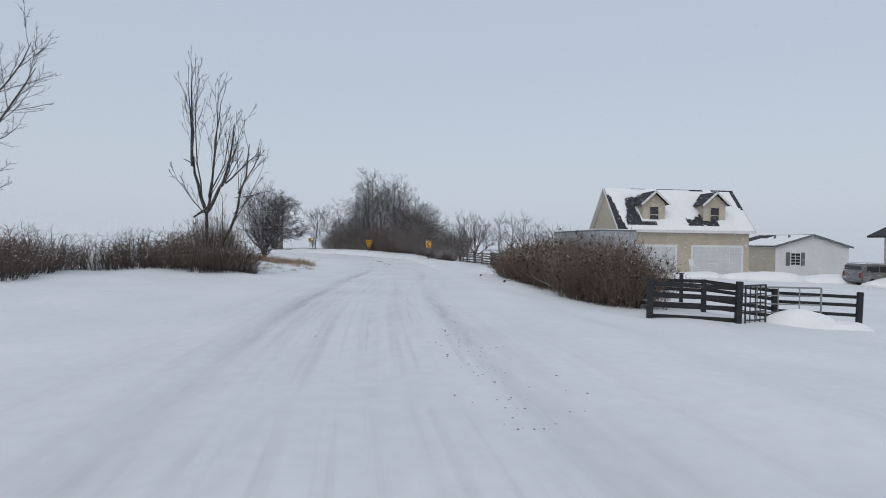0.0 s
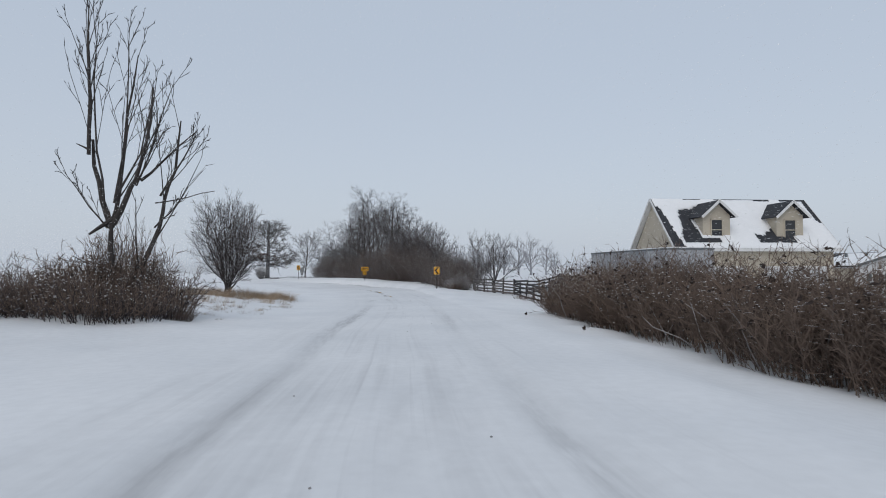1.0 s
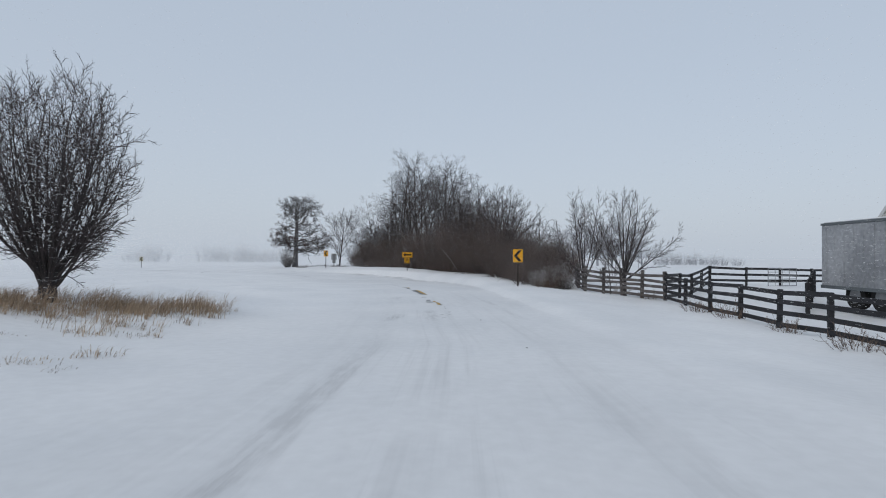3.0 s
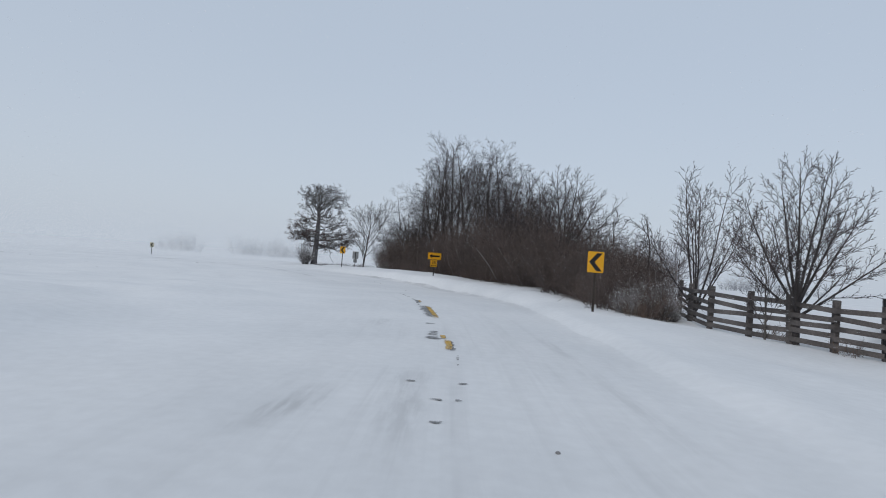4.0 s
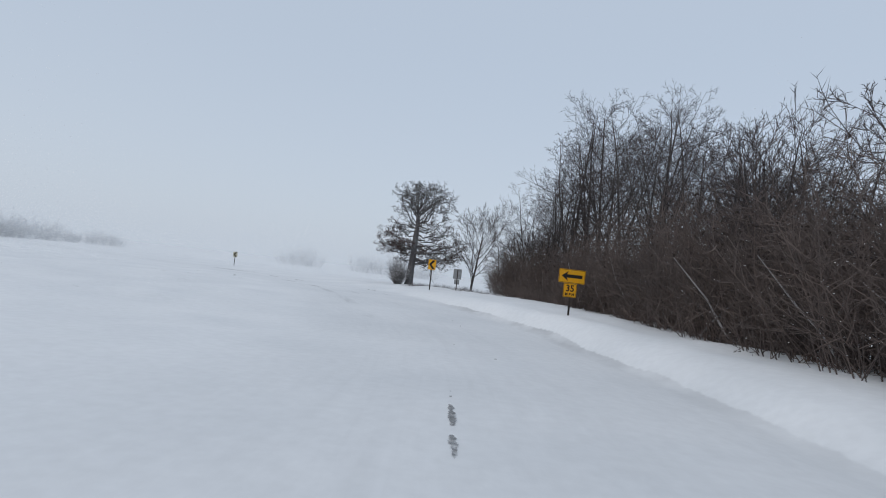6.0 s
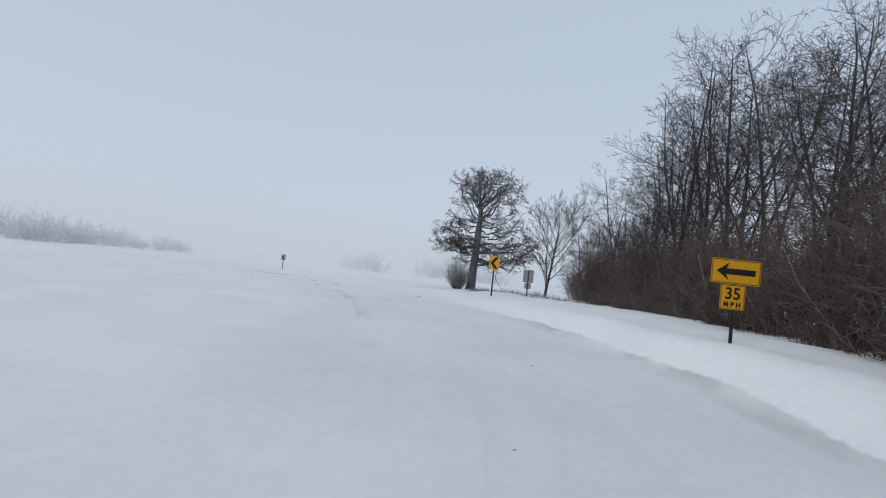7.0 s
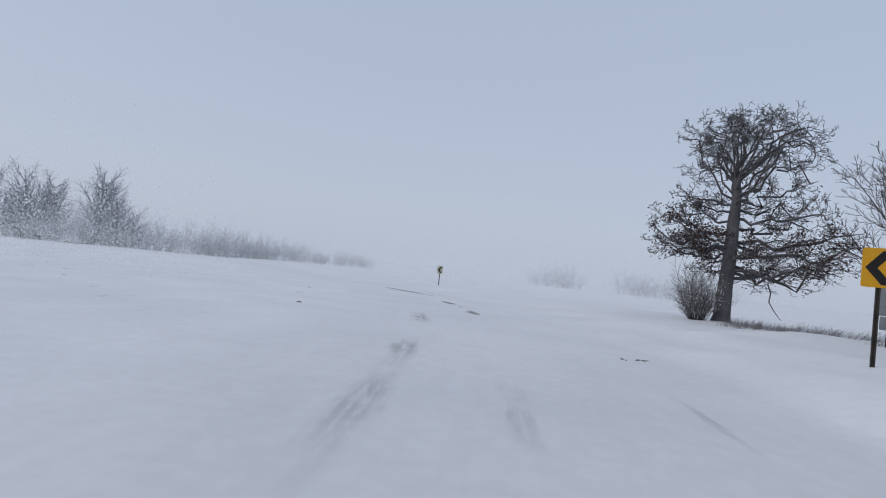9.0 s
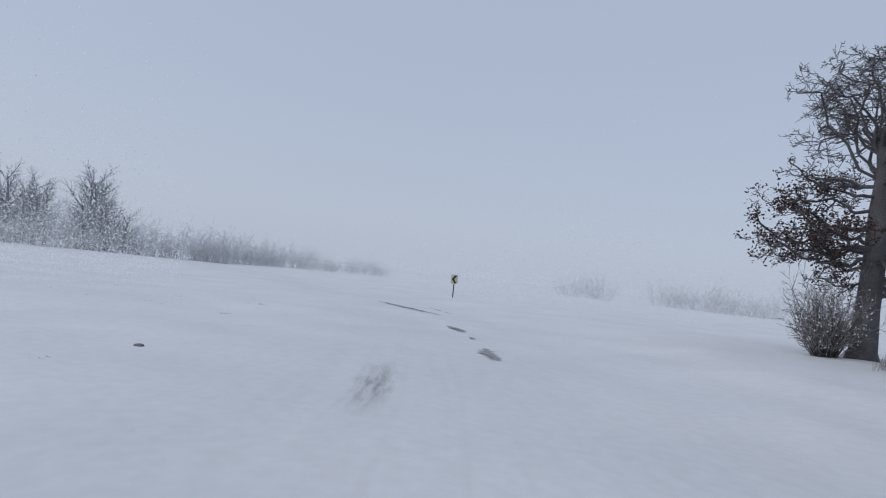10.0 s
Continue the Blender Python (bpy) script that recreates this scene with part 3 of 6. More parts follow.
WOODS = "bare trees of the roadside wood"
tall_kinds = []
for k, (seed, r) in enumerate(((11, 0.105), (12, 0.09), (13, 0.11), (14, 0.08))):
    # Each kind is 10 m tall before it is sized.
    spot = ((-13.1, 86.4), (-9.6, 81.8), (-4.6, 73.6), (-17.75, 93.0))[k]
    size = (1.32, 1.18, 0.82, 0.9)[k]
    tall_kinds.append(plant("tree", sized(wood_tree(seed, 10.0, r, (3, 2, 3, 2)[k]), 10.1), at_ground(*spot, 40 * k + (160 if k == 0 else 0), size), "tall bare grey-brown tree rising from brush at the wood's edge", "tree",
                            BARK_DARK, TWIG, WOODS))
for kind, x, y, turn, size in ((1, -14.6, 88.6, 130, 0.8), (2, -11.9, 85.6, 200, 1.25), (0, -10.9, 84.4, 75, 1.2), (3, -12.9, 89.0, 20, 0.9), (1, -7.4, 80.4, 250, 1.0),
                               (2, -5.9, 78.0, 310, 0.90), (3, -7.9, 83.0, 160, 1.05), (0, -3.4, 76.6, 30, 0.8), (3, -2.4, 71.0, 95, 0.7), (1, -16.2, 89.6, 15, 0.6),
                               (3, -19.3, 95.2, 220, 0.6), (2, -15.4, 90.4, 120, 0.7), (1, -2.2, 67.6, 190, 0.55), (0, -10.2, 82.9, 285, 1.05),
                               (0, -7.7, 77.8, 210, 1.0), (3, -9.0, 79.4, 300, 0.95), (2, -7.2, 79.2, 120, 1.1), (1, -6.4, 81.0, 20, 1.1), (3, -12.8, 84.2, 45, 0.9), (1, -14.2, 86.6, 150, 0.8), (1, -12.4, 87.6, 45, 1.1), (1, -20.3, 94.4, 60, 0.56), (3, -6.6, 76.2, 10, 0.65), (1, -13.4, 84.4, 170, 0.7), (2, -4.2, 80.6, 80, 0.75), (0, -19.0, 93.2, 140, 0.5)):
    again(tall_kinds[kind], x, y, turn, size * 1.05)

# Open-crowned trees with rising limbs: at the bend, by the fence and beside the oak.
OPEN_SPEC = Spec([7, 6, 4, 3, 1], [11, 8, 6, 4], [0.72, 0.48, 0.42, 0.45], [0.58, 0.55, 0.55, 0.55],
                 [0.04, 0.05, 0.09, 0.13, 0.2], [0.02, 0.09, 0.08, 0.05, 0.03], [0.55, 0.5, 0.55, 0.6], [0.22, 0.25, 0.2, 0.15], least=0.006, dome=True)


FINE_SPEC = Spec([7, 6, 4, 3, 1], [15, 9, 7, 6], [0.62, 0.5, 0.42, 0.45], [0.80, 0.64, 0.62, 0.6],
                 [0.03, 0.05, 0.09, 0.13, 0.2], [0.02, 0.07, 0.06, 0.04, 0.03], [0.45, 0.5, 0.55, 0.6], [0.12, 0.25, 0.2, 0.15], least=0.006, dome=True)


VASE_SPEC = Spec([7, 5, 3, 2], [10, 7, 4], [0.36, 0.45, 0.45], [0.55, 0.58, 0.6],
                 [0.03, 0.05, 0.07, 0.1], [0.03, 0.03, 0.02, 0.02], [0.5, 0.55, 0.6], [0.25, 0.2, 0.1], tip=0.18, least=0.006)


def vase_tree(seed, stems, trunk, spread, r):
    """Straight stems that fan out from a short trunk, the outer ones shorter."""
    rng = random.Random(seed)
    out = canvas(1)
    if trunk > 0.3:
        tube(*out["wood"], [Vector((0, 0, 0)), Vector((0.02, 0.03, trunk * 0.5)), Vector((0, 0, trunk))], [r * 1.9, r * 1.6, r * 1.2], 8)
    for k in range(stems):
        a, f = k * 2.4 + rng.uniform(-0.3, 0.3), (k + 0.5) / stems
        lean = 0.04 + spread * f ** 0.9
        d = Vector((math.cos(a) * math.sin(lean), math.sin(a) * math.sin(lean), math.cos(lean)))
        foot_at = Vector((0.05 * math.cos(a), 0.05 * math.sin(a), trunk * (0.97 - 0.4 * f * rng.random())))
        grow(out, foot_at, d, (5.5 - trunk) * (1.0 - 0.22 * f) * rng.uniform(0.92, 1.05), r * (1.0 - 0.35 * f), 0, VASE_SPEC, rng)
    return out


def open_tree(seed, tall, r, spec=OPEN_SPEC):
    rng = random.Random(seed)
    out = canvas()
    grow(out, Vector((0, 0, 0)), Vector((rng.uniform(-0.1, 0.1), rng.uniform(-0.1, 0.1), 1)), tall * 0.76, r, 0, spec, rng)
    return out


plant("tree", sized(vase_tree(28, 11, 1.9, 1.0, 0.06), 6.35), at_ground(-1.45, 62.5, 0), "bare spreading tree standing in brush at the bend", "tree", BARK_DARK, TWIG, WOODS)
plant("tree", sized(vase_tree(29, 20, 0.2, 0.55, 0.045), 7.0), at_ground(-4.0, 68.0), "bare many-stemmed tree fanning out above brush", "tree", BARK_DARK, TWIG, WOODS)
plant("tree", sized(vase_tree(22, 8, 0.7, 0.74, 0.05), 5.35), at_ground(2.65, 54.3, 60), "slender bare tree fanning out beside the end of the fence", "tree", BARK_DARK, TWIG, "bare trees by the fence")
plant("tree", sized(vase_tree(33, 13, 1.5, 1.2, 0.06), 4.75), at_ground(3.72, 49.45, 200), "bare wide-crowned tree behind the board fence", "tree", BARK_DARK, TWIG, "bare trees by the fence")
plant("tree", sized(open_tree(24, 5.6, 0.085, FINE_SPEC), 8.3), at_ground(-23.0, 95.6, 20), "small bare tree with upright limbs next to the oak", "tree", BARK_DARK, TWIG, WOODS)
plant("tree", sized(open_tree(25, 2.8, 0.04), 3.2), at_ground(3.2, 49.85, 140), "young bare tree at the fence", "tree", BARK_GREY, TWIG, "bare trees by the fence")
plant("tree", open_tree(26, 6.8, 0.16), at_ground(-13.8, 15.2, 140), "bare tree over the roadside thicket", "tree", BARK_GREY, TWIG, "bare trees by the thicket")

SAPLING_SPEC = Spec([7, 5, 3], [7, 5], [0.34, 0.4], [0.65, 0.7], [0.13, 0.18, 0.25], [0.06, 0.08, 0.04], [0.55, 0.6], [0.4, 0.3], least=0.007)
plant("sapling", sized(open_tree(27, 3.6, 0.03, SAPLING_SPEC), 3.7), at_ground(1.5, 57.9, 0), "crooked dead sapling sticking up out of brush", "tree", BARK_DARK, BARK_DARK)

# The round many-stemmed tree on the mound.
PEAR_SPEC = Spec([9, 5, 3, 1], [15, 8, 5], [0.30, 0.42, 0.45], [0.72, 0.7, 0.65],
                 [0.06, 0.10, 0.14, 0.18], [0.13, 0.06, 0.03, 0.03], [0.5, 0.55, 0.6], [0.16, 0.14, 0.1], tip=0.2, least=0.0055, dome=True)
rng = random.Random(31)
out = canvas(1)
tube(*out["wood"], [Vector((0, 0, 0)), Vector((0.02, 0, 0.35)), Vector((0, 0.02, 0.75))], [0.26, 0.21, 0.20], 9)
for j in range(26):
    f = (j + 0.5) / 26
    a, lean = j * 2.4, 0.05 + 1.1 * f ** 0.8
    d = Vector((math.cos(a) * math.sin(lean) + 0.06, math.sin(a) * math.sin(lean), math.cos(lean)))
    grow(out, Vector((0.1 * math.cos(a), 0.1 * math.sin(a), 0.25 + 0.5 * rng.random())), d.normalized(), (4.1 - 1.25 * f ** 1.5) * rng.uniform(0.9, 1.05), 0.046, 0, PEAR_SPEC, rng)
LOW_SPEC = Spec([7, 5, 3, 1], [9, 6, 4], [0.34, 0.45, 0.45], [0.75, 0.7, 0.65], [0.07, 0.12, 0.15, 0.18], [0.03, 0.0, 0.0, 0.0], [0.5, 0.55, 0.6], [0.2, 0.14, 0.1], tip=0.2, least=0.0055)
for j in range(9):
    a, lean = -1.4 + 0.38 * j + rng.uniform(-0.2, 0.2), rng.uniform(0.85, 1.3)
    d = Vector((math.cos(a) * math.sin(lean), math.sin(a) * math.sin(lean), math.cos(lean)))
    grow(out, Vector((0.12 * math.cos(a), 0.12 * math.sin(a), 0.3 + 0.5 * rng.random())), d, rng.uniform(1.5, 2.2), 0.03, 0, LOW_SPEC, rng)
sized(out, 4.3)
plant("round_tree", out, at_ground(-11.12, 36.3, 0, 1.04, -0.1, 1.33), "dense round bare tree with many stems on a grassy mound", "tree", BARK_DARK, TWIG)

# The dead tree on the left: two stems, broken limbs.
SNAG_SPEC = Spec([6, 6, 3, 2], [6, 3, 2], [0.46, 0.4, 0.45], [0.34, 0.42, 0.55], [0.03, 0.035, 0.06, 0.1], [0.03, 0.06, 0.05, 0.03], [0.45, 0.5, 0.6], [0.2, 0.3, 0.3], least=0.009)
rng = random.Random(41)
out = canvas(2)


def limb(points, r, depth=0.0, kids=True):
    pts = [Vector((x, depth * (i / (len(points) - 1)) + rng.uniform(-0.03, 0.03), z)) for i, (x, z) in enumerate(points)]
    fine = []
    for a, b in zip(pts, pts[1:]):
        fine += [a, a.lerp(b, 0.5) + any_dir(rng) * 0.018]
    fine.append(pts[-1])
    size = sum((b - a).length for a, b in zip(pts, pts[1:]))
    r *= 0.72
    if kids:
        grow(out, fine[0], UP, size, r, 0, SNAG_SPEC, rng, fine)
    else:
        tube(*out["wood"], fine, [max(0.01, r * (1 - 0.6 * i / (len(fine) - 1))) for i in range(len(fine))], 7)


limb([(0, 0), (-0.02, 1.3), (-0.08, 2.75)], 0.184, 0, False)
limb([(-0.08, 2.6), (-0.42, 3.4), (-0.72, 4.4), (-0.83, 5.2)], 0.129, 0.25, False)
limb([(-0.8, 5.0), (-0.85, 6.4), (-0.95, 7.3), (-1.1, 8.4)], 0.064, 0.3)
limb([(-0.75, 4.7), (-0.66, 6.2), (-0.72, 7.8), (-0.64, 9.0)], 0.074, -0.3)
limb([(-0.1, 2.6), (0.06, 3.6), (0.12, 5.0), (0.1, 5.9), (0.3, 7.8)], 0.092, 0.5)
limb([(-0.05, 2.7), (0.42, 3.5), (0.72, 3.95), (1.07, 5.1), (1.28, 6.5)], 0.120, -0.4)
limb([(0.72, 3.95), (1.25, 4.5), (2.2, 5.45)], 0.064, 0.3)
limb([(0.05, 3.5), (0.55, 4.8), (0.75, 6.6)], 0.05, 0.6)
limb([(0.0, 3.3), (0.25, 4.6), (0.42, 6.2), (0.5, 7.9)], 0.05, -0.3)
limb([(-0.3, 3.2), (-0.5, 4.8), (-0.55, 6.8), (-0.45, 8.0)], 0.05, -0.2)
limb([(0.6, 3.8), (0.95, 4.9), (1.5, 6.9)], 0.045, 0.3)
limb([(0.3, 0.1), (0.42, 0.75), (0.9, 1.9), (1.13, 2.6), (1.25, 3.45), (1.5, 4.3), (1.6, 5.8)], 0.120, 0.5)
limb([(1.3, 3.5), (1.9, 4.6), (2.25, 5.5)], 0.046, 0.2)
limb([(1.15, 3.3), (2.0, 3.45), (2.8, 3.65)], 0.028, 0.1, False)
limb([(1.15, 2.6), (1.6, 3.0), (1.95, 3.4)], 0.037, -0.1)
limb([(-0.03, 2.85), (-0.6, 2.4)], 0.110, -0.2, False)
limb([(-0.2, 0.95), (-0.65, 1.55), (-1.25, 1.8)], 0.032, 0.1, False)
limb([(-0.2, 2.6), (-0.8, 3.2), (-1.65, 4.3)], 0.041, 0.2)
limb([(-0.78, 4.85), (-1.2, 5.05)], 0.046, 0.1, False)
plant("dead_tree", out, at_ground(-8.9, 22.9, 0, 1.0, -0.15, 0.985), "tall dead tree with broken limbs, standing in a thicket", "tree", BARK_SNAG, BARK_SNAG)

# The old oak: stout trunk, level limbs, an elbowed crown, some dead leaves.
OAK_SPEC = Spec([9, 6, 4, 2], [10, 6, 5], [0.30, 0.5, 0.5], [0.85, 0.9, 0.9],
                [0.16, 0.28, 0.34, 0.3], [0.0, 0.01, 0.02, 0.02], [0.45, 0.5, 0.6], [0.25, 0.15, 0.1], least=0.009)
CROWN_SPEC = Spec([8, 6, 4, 2], [7, 5, 5], [0.34, 0.5, 0.5], [0.95, 1.0, 1.0],
                  [0.30, 0.36, 0.40, 0.35], [0.05, 0.02, 0.02, 0.02], [0.5, 0.5, 0.6], [0.25, 0.15, 0.1], least=0.009)
rng = random.Random(51)
out = canvas(2)
right, deep = Vector((0.72, 0.69, 0)), Vector((-0.69, 0.72, 0))
trunk = [Vector((0, 0, -0.1)), right * 0.02 + UP * 0.4, right * 0.06 + UP * 1.6, right * 0.15 + UP * 3.0, right * 0.18 + UP * 4.6, right * 0.24 + UP * 5.8, right * 0.10 + UP * 6.8, right * 0.42 + UP * 7.6, right * 0.25 + UP * 8.4]
tube(*out["wood"], trunk, [0.52, 0.36, 0.31, 0.29, 0.25, 0.19, 0.12, 0.08, 0.03], 12)
leaves = []


def bough(z, turn, reach, lift, sag, r, spec, elbow=0.62, kinks=0.0):
    """A limb from the trunk that sags and then lifts, or bends up like an elbow, with crooked kinks."""
    a = radians(turn)
    way = right * math.cos(a) + deep * math.sin(a)
    pts = []
    for i in range(10):
        f = i / 9
        kink = any_dir(rng) * (0.0525 * reach + kinks) * min(1, 2.5 * f)
        pts.append(right * 0.15 + UP * z + way * reach * (f if sag >= 0 else f ** elbow) + UP * (lift * (f if sag >= 0 else f ** (1 / elbow)) - sag * math.sin(math.pi * f)) + kink)
    before = len(out["tips"])
    size = sum((q - o).length for o, q in zip(pts, pts[1:]))
    grow(out, pts[0], UP, size, r, 0, spec, rng, pts)
    return out["tips"][before:]


# (height, bearing from the right, reach, lift)
for z, turn, reach, lift in ((2.05, 4, 4.1, 0.5), (2.3, 42, 4.0, 0.6), (2.45, -32, 4.4, 0.5), (2.6, 12, 4.9, 0.5), (2.9, 92, 2.8, 0.6), (3.0, -95, 2.8, 0.6),
                             (3.1, -14, 4.8, 0.6), (3.5, 40, 4.0, 0.6), (3.7, -4, 4.5, 0.6), (4.3, 20, 4.0, 0.6), (4.7, -22, 3.5, 0.6), (5.1, 12, 3.3, 0.6),
                             (3.1, 184, 3.1, 0.3), (3.4, 168, 3.25, 0.6), (3.7, 196, 3.0, 0.7), (3.3, 150, 2.7, 0.5), (3.4, 215, 2.6, 0.5), (4.0, 178, 2.8, 0.8), (2.4, 182, 1.6, 0.05),
                             (4.6, 172, 2.2, 0.45), (5.0, 190, 2.2, 0.5), (5.3, 165, 2.3, 0.8), (5.5, 12, 3.2, 1.0), (5.3, 95, 2.2, 0.7), (5.4, -85, 2.2, 0.7)):
    tips = bough(z, turn, reach, lift, 0.14 * reach ** 0.5, 0.03 + 0.013 * reach, OAK_SPEC)
    for tip in tips:
        if rng.random() < (0.22 if abs(turn - 180) < 60 and 2.6 < z < 4.3 else 0.2 if 2.4 < z < 4.2 else 0.04):
            leaves += [tip + any_dir(rng) * 0.09 for _ in range(rng.randint(3, 7))]
# The crown is a broad, flat-topped dome: the outermost limbs leave the trunk lowest.
for k in range(17):
    turn, out_to = k * 137.5 + 40, ((k + 0.5) / 17) ** 0.5
    reach = 2.75 * out_to * rng.uniform(0.9, 1.1) * (1 + 0.2 * math.cos(radians(turn)))
    start = 7.7 - 2.0 * out_to + rng.uniform(-0.6, 0.5)
    bough(start, turn, reach, max(0.5, 9.1 - 1.0 * out_to ** 3 - start), -1, 0.022 + 0.013 * reach, CROWN_SPEC, 0.62, 0.07)
for k in range(11):
    turn = k * 137.5
    reach = rng.uniform(2.1, 2.5) * (1 + 0.3 * math.cos(radians(turn)))
    bough(5.5 + 0.15 * k, turn, reach, rng.uniform(0.5, 1.0), -1, 0.024 + 0.013 * reach, CROWN_SPEC, 0.8, 0.06)
tube(*out["wood"], [right * 1.8 + UP * 1.95, right * 1.95 + UP * 1.6, right * 1.9 + UP * 1.2, right * 2.15 + UP * 0.8, right * 2.45 + UP * 0.45], [0.035, 0.03, 0.026, 0.02, 0.012], 5)
grown = max(v[2] for v in out["twig"][0])
sized(out, 10.0)
leaves = [q * (10.0 / grown) for q in leaves]
plant("oak", out, at_ground(-29.15, 96.0, 0, 1.0, -0.15), "old oak with crooked level limbs, with clusters of brown dead leaves", "tree", BARK_RIMED, BARK_OAK,
      extra=[("dead_leaves", leaf_mesh("oak_leaves", leaves, DEAD_LEAF, rng, 0.06), "brown withered leaves")])


def bush(seed, tall, wide, stems, twigs, spread=0.9, least=0.005, rstem=0.012, foot=0.38, wild=0.09, angle=0.55, low=0.45):
    """Stems that fan out from the ground, with twigs. The wood holds the stems."""
    rng = random.Random(seed)
    out = canvas(1, 3)
    spec = Spec([4, 2, 1], [twigs, 2], [0.34, 0.5], [angle, angle + 0.05], [wild, wild + 0.07, 0.2], [0.02, 0.11 - angle * 0.09, 0.04], [0.65, 0.7], [0.2, 0.2], least=least)
    for _ in range(stems):
        a, f = rng.uniform(0, 6.283), math.sqrt(rng.random())
        base = Vector((math.cos(a) * f * wide * foot, math.sin(a) * f * wide * foot, 0))
        out_lean = spread * f * 0.75
        d = Vector((math.cos(a) * out_lean + rng.gauss(0, 0.16), math.sin(a) * out_lean + rng.gauss(0, 0.16), 1)).normalized()
        size = tall * (rng.uniform(low, 0.95) if rng.random() < 0.86 else rng.uniform(0.95, 1.15)) * (1.08 - 0.25 * f)
        grow(out, base, d, size, rstem * rng.uniform(0.6, 1.5), 0, spec, rng)
    return out, rng


def caps(out, rng, share, size, mat, name):
    places = []
    for tip in out["tips"]:
        if rng.random() < share:
            places += [tip + any_dir(rng) * size * 0.4 for _ in range(3)]
    return leaf_mesh(name, places, mat, rng, size)


def clinging(out, rng, count, low, high, size, name):
    """Snow caught among the lower stems."""
    V = out["wood"][0]
    low_v = [v for v in V[::5] if low < v[2] < high]
    return leaf_mesh(name, [Vector(rng.choice(low_v)) + any_dir(rng) * 0.03 for _ in range(count)], SNOW_CAP, rng, size)


# The tall weedy hedge along the right verge.
HEDGE = "shrubs of the roadside hedge"
hedge_kinds = []
for seed in (61, 62, 63):
    out, rng = bush(seed, 2.0, 2.3, 175, 9, 0.40, 0.0062, 0.0085, 0.46, 0.11, 0.72, 0.62)
    sized(out, 2.6)
    extra = [("seed_head", caps(out, rng, 0.03, 0.055, SEED, "hedge_seed"), "dark dry seed heads"),
             ("clinging_snow", clinging(out, rng, 26, 0.05, 0.7, 0.028, "hedge_snow"), "snow caught in the stems")]
    V, F = [], []
    for _ in range(4):
        a, f = rng.uniform(0, 6.283), rng.uniform(0.2, 1.0)
        foot_at = Vector((math.cos(a) * f, math.sin(a) * f, 0))
        way = (any_dir(rng) * 0.35 + Vector((math.cos(a), math.sin(a), 0)) * 0.35 + UP).normalized()
        tube(V, F, [foot_at, foot_at + way * 0.6 + any_dir(rng) * 0.04, foot_at + way * 1.2 + any_dir(rng) * 0.06, foot_at + way * rng.uniform(1.3, 1.6)], [0.014, 0.012, 0.009, 0.005], 5)
    extra.append(("branch", mesh_of("hedge_branch", V, F, TWIG_PALE, True), "pale frosted branches"))
    k = len(hedge_kinds)
    hx, hy = ((6.8, 16.5), (6.75, 17.8), (6.7, 19.4))[k]
    hedge_kinds.append(plant("shrub", out, at_ground(hx, hy, 70 * k, 1.0), "dense brown leafless shrub in a roadside hedge, snow at its foot", "shrub", TWIG_BROWN, TWIG_BROWN, HEDGE, extra))
rng = random.Random(64)
again(hedge_kinds[1], 6.85, 15.5, 200, 1.0)
again(hedge_kinds[2], 7.15, 14.9, 20, 0.85)
for j in range(9):
    f = j / 8
    x, y = 6.55 - 0.9 * f + rng.uniform(-0.15, 0.15), 21.0 + 8.4 * f
    again(hedge_kinds[j % 3], x, y, rng.uniform(0, 360), rng.uniform(0.95, 1.1), high=1.04)
for x, y, size in ((8.0, 19.4, 1.02), (8.0, 22.2, 1.0), (7.6, 25.5, 1.0), (6.9, 28.2, 0.8)):
    again(hedge_kinds[int(y) % 3], x, y, rng.uniform(0, 360), size)
small, rng = bush(65, 0.8, 0.9, 26, 5, 0.9, 0.005, 0.007)
weed = plant("weed_clump", small, at_ground(5.7, 35.2), "sparse dry weeds sticking out of snow at the fence", "weeds", TWIG_BROWN, TWIG_BROWN, "weeds along the fence")
for x, y, size in ((5.5, 36.8, 0.8), (5.6, 39.6, 0.75), (5.3, 42.3, 0.9), (5.0, 44.5, 0.8), (4.6, 48.8, 0.7), (5.9, 34.0, 1.1), (3.9, 51.5, 0.8), (5.3, 30.8, 1.5), (5.6, 31.6, 1.3), (5.2, 32.4, 1.0), (5.5, 33.1, 1.25), (5.0, 31.4, 0.8), (6.2, 32.2, 1.4), (5.3, 34.6, 0.7), (0.9, 52.2, 1.1), (1.3, 53.0, 1.3), (0.5, 51.6, 0.8), (1.7, 53.9, 1.2)):
    again(weed, x, y, rng.uniform(0, 360), size)

# The thicket round the dead tree.
THICKET = "shrubs of the roadside thicket"
out, rng = bush(66, 1.55, 2.2, 120, 6, 0.6, 0.007, 0.012, 0.42, 0.15, 0.8)
thick = plant("shrub", out, at_ground(-7.9, 21.9, 0, 0.85), "dark leafless shrub in a thicket round a dead tree", "shrub", TWIG, TWIG_BROWN, THICKET)
for x, y, size in ((-8.9, 21.6, 1.0), (-10.2, 21.9, 0.95), (-11.4, 21.2, 1.0), (-12.7, 20.6, 0.95), (-8.2, 23.4, 1.0), (-9.6, 23.2, 1.15), (-11.8, 22.6, 1.05), (-14.0, 19.6, 1.1), (-13.2, 17.6, 1.1),
                   (-15.3, 18.4, 1.2), (-12.3, 15.6, 0.9), (-14.3, 15.6, 1.1), (-16.6, 16.8, 1.2), (-7.3, 23.4, 0.4), (-9.6, 23.8, 1.35), (-8.3, 23.9, 1.2)):
    again(thick, x, y, rng.uniform(0, 360), size)
